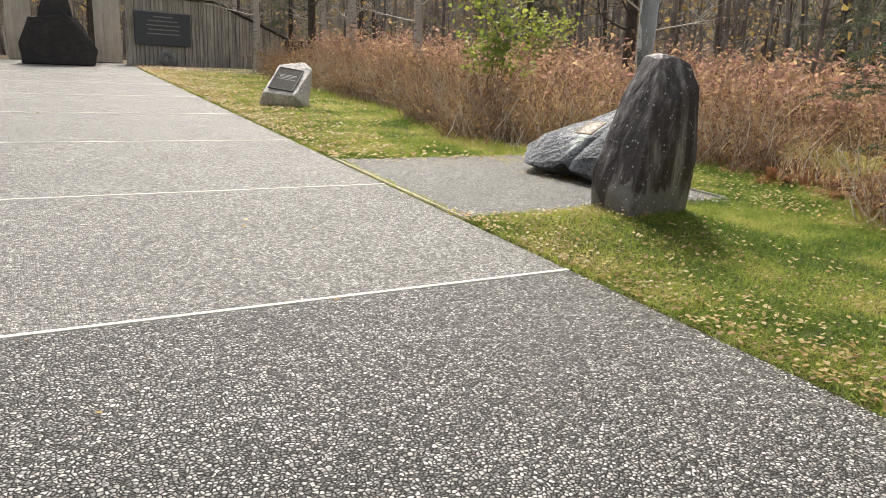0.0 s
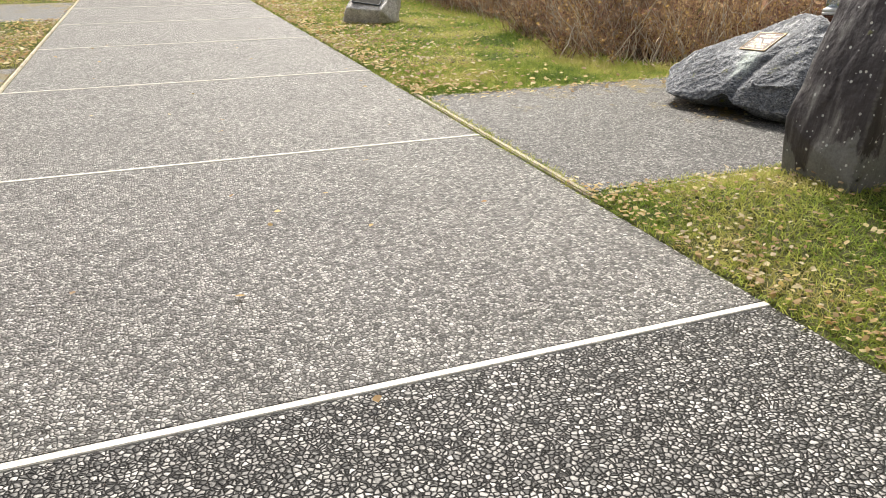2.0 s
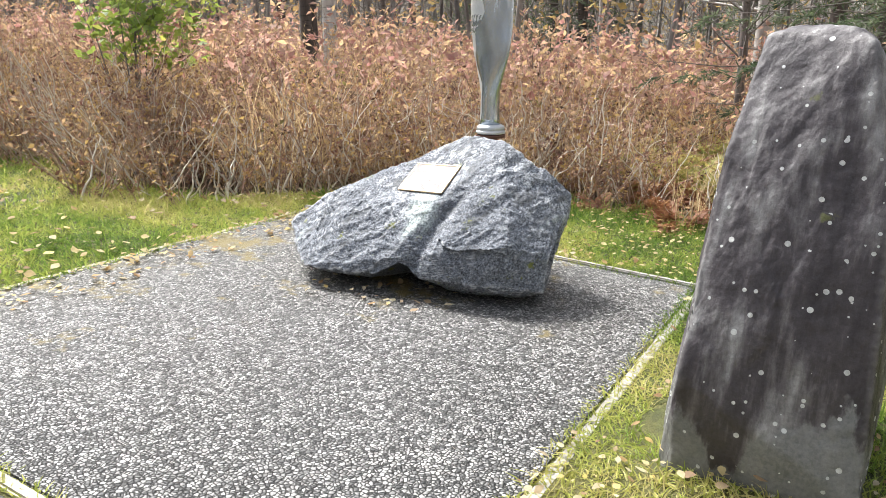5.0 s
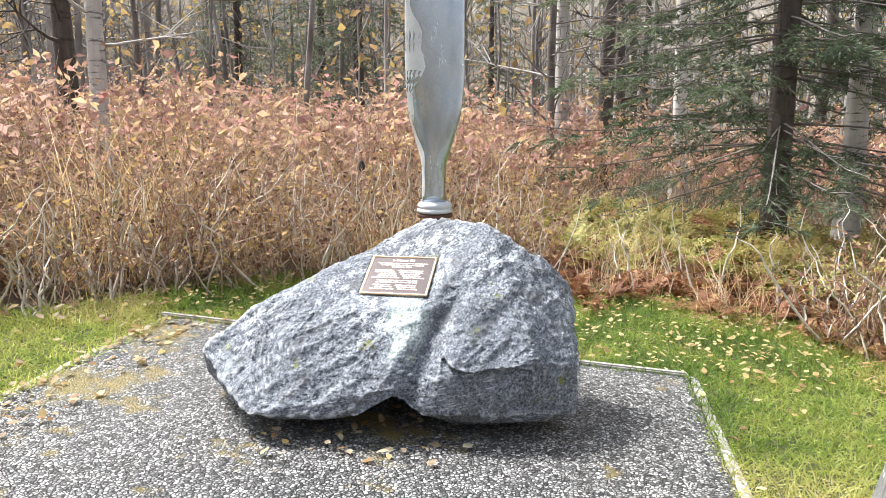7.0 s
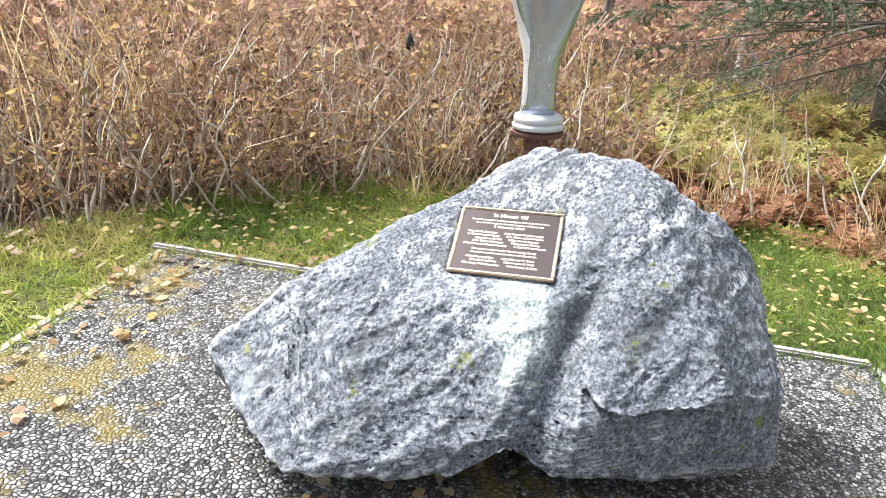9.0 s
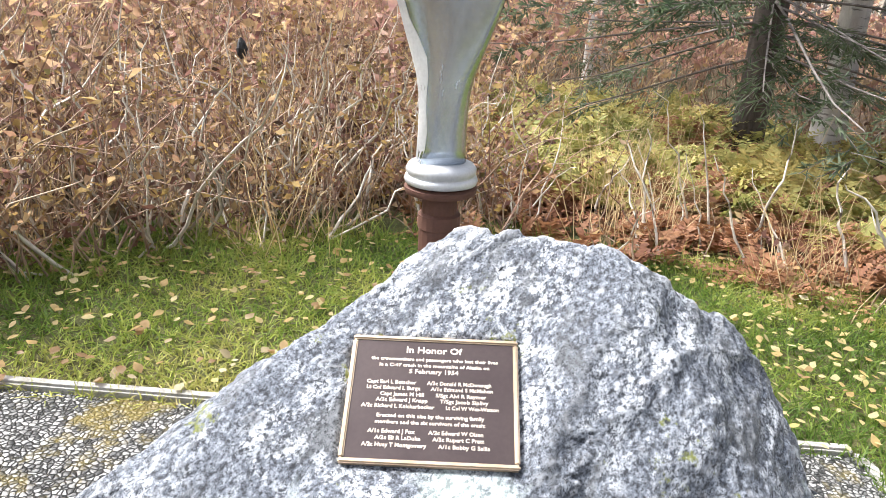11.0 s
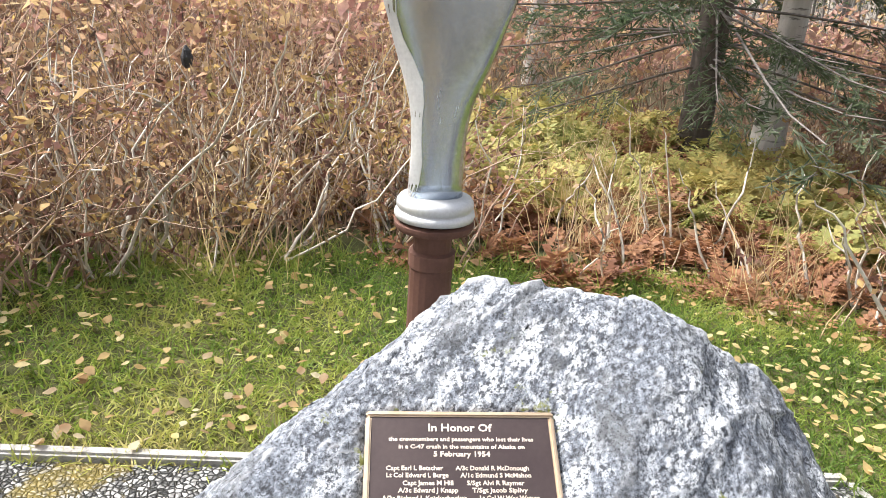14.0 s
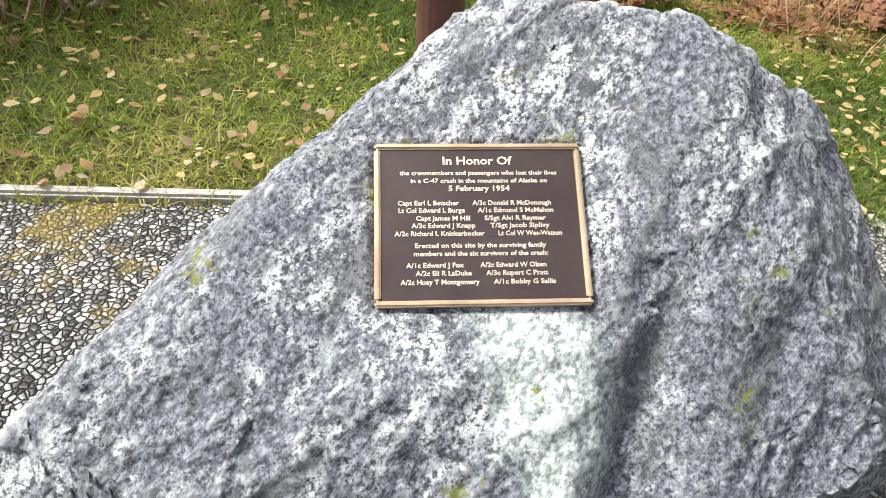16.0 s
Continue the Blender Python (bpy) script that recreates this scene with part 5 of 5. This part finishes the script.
def spruce(at, height, spread, seed, label, low=0.06, twigs=20, needles=24, width=0.013):
    g = np.random.default_rng(seed)
    thing = tagged(new("spruce"), label, "tree")
    thing.matrix_basis = Matrix.Translation(at)
    t = np.linspace(0, 1, 10)
    p = np.stack([0 * t, 0 * t, t * height - 0.1], 1)
    V, F = tubes(p[None], (0.15 * (1 - 0.9 * t))[None], 10)
    part("trunk", smooth(mesh_np("trunk", V, F)), M["darkbark"], thing)
    bp, br, c, d_all, L = [], [], [], [], []
    for _ in range(int(height * 26)):
        f = low + (0.99 - low) * g.uniform(0, 1) ** 1.35
        az = g.uniform(0, 2 * np.pi)
        ln = spread * (1.02 - f) * g.uniform(0.6, 1.1)
        d = np.array([math.cos(az), math.sin(az), g.uniform(-0.25, 0.05)])
        s = np.linspace(0, 1, 6)[:, None]
        q = np.array([0, 0, f * height]) + d * ln * s + np.array([0, 0, -0.15 * ln]) * s ** 2 + np.array([0, 0, 0.12 * ln]) * s ** 4
        bp.append(q)
        br.append(0.012 * (1 - 0.8 * s[:, 0]) + 0.002)
        side = np.array([-d[1], d[0], 0])
        for m in range(twigs):
            k = g.uniform(0.2, 1.0)
            b = q[0] + (q[-1] - q[0]) * k + np.array([0, 0, -0.05 * ln * k])
            sg = 1 if m % 2 else -1
            e = sg * side * g.uniform(0.4, 1.0) + d * g.uniform(0.4, 0.9) + np.array([0, 0, g.uniform(-0.5, 0.05)])
            e /= np.linalg.norm(e)
            tl = g.uniform(0.2, 0.5) * (1.15 - 0.5 * k)
            ss = np.linspace(0, 1, 6)[:, None]
            bp.append(b + e * tl * ss + np.array([0, 0, -0.12 * tl]) * ss ** 2)
            br.append(np.full(6, 0.0025))
            nn = needles
            tt = g.uniform(0.05, 1, nn)[:, None]
            cc = b + e * tl * tt + np.array([0, 0, -0.12 * tl]) * tt ** 2
            dd = e + g.normal(0, 0.55, (nn, 3))
            c.append(cc)
            d_all.append(dd / np.linalg.norm(dd, axis=1, keepdims=True))
            L.append(g.uniform(0.05, 0.1, nn))
    V, F = tubes(np.array(bp), np.array(br), 3)
    tagged(part("branches", mesh_np("branches", V, F), M["grove"], thing), kind="stuff")
    c, d_all, L = np.concatenate(c), np.concatenate(d_all), np.concatenate(L)
    V, F = petals(c, d_all, across(d_all), L, np.full(len(L), width), 0.0)
    tagged(part("needles", mesh_np("needles", V, F), M["needle"], thing), kind="stuff")
    return thing


spruce((10.6, 3.62, float(ground_z(10.6, 3.62))), 9.5, 3.2, 41, "dark green spruce with low boughs over the ferns", 0.09)
first_spruce = spruce((20, 11, float(ground_z(20, 11))), 11, 2.8, 42, "dark green spruce among the leafless trees", 0.03, 8, 9, 0.03)
for k, (x, y) in enumerate(((23, 13), (26, 17), (31, 9), (17, 24), (22, -1), (16.5, -3.5), (35, 22), (12, 38), (-14, 30), (28, 3.5))):
    copy_thing(first_spruce, Matrix.Translation((x, y, float(ground_z(x, y)))) @ Matrix.Rotation(1.3 * k, 4, "Z"))["label"] = "dark green spruce among the leafless trees"


def sapling(at, height, seed, label):
    g = np.random.default_rng(seed)
    thing = tagged(new("sapling"), label, "shrub")
    thing.matrix_basis = Matrix.Translation(at)
    ps, rs = [], []
    for _ in range(7):
        az, ti = g.uniform(0, 2 * np.pi), g.uniform(0.02, 0.3)
        d = np.array([math.sin(ti) * math.cos(az), math.sin(ti) * math.sin(az), math.cos(ti)])
        for q, w in limb_set(np.array([0, 0, -0.05]), d, height * g.uniform(0.6, 0.9), 0.014, 8, g):
            ps.append(q)
            rs.append(np.maximum(w, 0.003))
    P = np.array(ps)
    V, F = tubes(P, np.array(rs), 4)
    tagged(part("stems", mesh_np("stems", V, F), M["grove"], thing), kind="stuff")
    n = 950
    i, k = g.integers(0, len(P), n), g.integers(2, 6, n)
    c = P[i, k] + g.normal(0, 0.1, (n, 3))
    c = c[c[:, 2] > 0.9]
    d = turn_dirs(len(c), 50, 140)
    L = g.uniform(0.07, 0.14, len(c))
    V, F = petals(c, d, across(d), L, L * 0.6, 0.1)
    tagged(part("leaves", mesh_np("leaves", V, F), M["greenleaf"], thing), kind="stuff")
    return thing


sapling((6.9, 11.0, float(ground_z(6.9, 11.0))), 2.6, 51, "green and yellow leaved sapling among the brush")
sapling((10.5, 14.5, float(ground_z(10.5, 14.5))), 2.2, 52, "yellowing leafy shrub behind the brush")


# ---- far woods ----
x, y = scatter(3400, -45, 75, -40, 85, lambda x, y: ((x > 15) | (y > 33) | (x < -10)) & ((x - 10) ** 2 + (y - 12) ** 2 < 62 ** 2))
p, r = stems(x, y, rng.uniform(4, 12, len(x)), 0, 7, rng.uniform(0.025, 0.09, len(x)), 7, 0.1, 0.02)
i = rng.integers(0, len(x), 26000)
k = rng.integers(1, 6, len(i))
f = rng.uniform(0, 1, len(i))[:, None]
c = p[i, k] * (1 - f) + p[i, k + 1] * f
d = turn_dirs(len(i), 20, 95)
t = np.linspace(0, 1, 4)[None, :, None]
q = c[:, None] + d[:, None] * t * rng.uniform(0.5, 2.2, len(i))[:, None, None] + np.array([0, 0, 0.4]) * t ** 2 + rng.normal(0, 0.06, (len(i), 4, 3)) * t
stuff("far_trees", [tubes(p, r, 5), tubes(q, np.repeat(0.018 * (1 - 0.7 * np.linspace(0, 1, 4))[None], len(i), 0), 3)], M["farwood"], "leafless grey-brown wood in the distance", "woods")
n = 60000
i = rng.integers(0, len(q), n)
c = q[i, 2] + rng.normal(0, 0.25, (n, 3))
d = turn_dirs(n, 30, 150)
L = rng.uniform(0.12, 0.3, n)
stuff("far_leaves", [petals(c, d, across(d), L, L * 0.6, 0.1)], M["farleaf"], "sparse yellow and brown leaves left in the wood", "woods")
ang = np.linspace(0, 2 * np.pi, 121)
hz = np.linspace(-6, 26, 9)
A, Z = np.meshgrid(ang, hz, indexing="ij")
R = 95 + 22 * (Z + 6) / 32
V = np.stack([10 + R * np.cos(A), 12 + R * np.sin(A), Z + (Z > 20) * 3 * np.sin(9 * A) * np.cos(23 * A)], -1).reshape(-1, 3)
i, j = np.meshgrid(np.arange(120), np.arange(8), indexing="ij")
q = (i * 9 + j).ravel()
tagged(part("backdrop", mesh_np("backdrop", V, np.stack([q, q + 9, q + 10, q + 1], 1)), M["hill"]), "hazy wooded hillside far behind the trees", "backdrop", kind="structure")
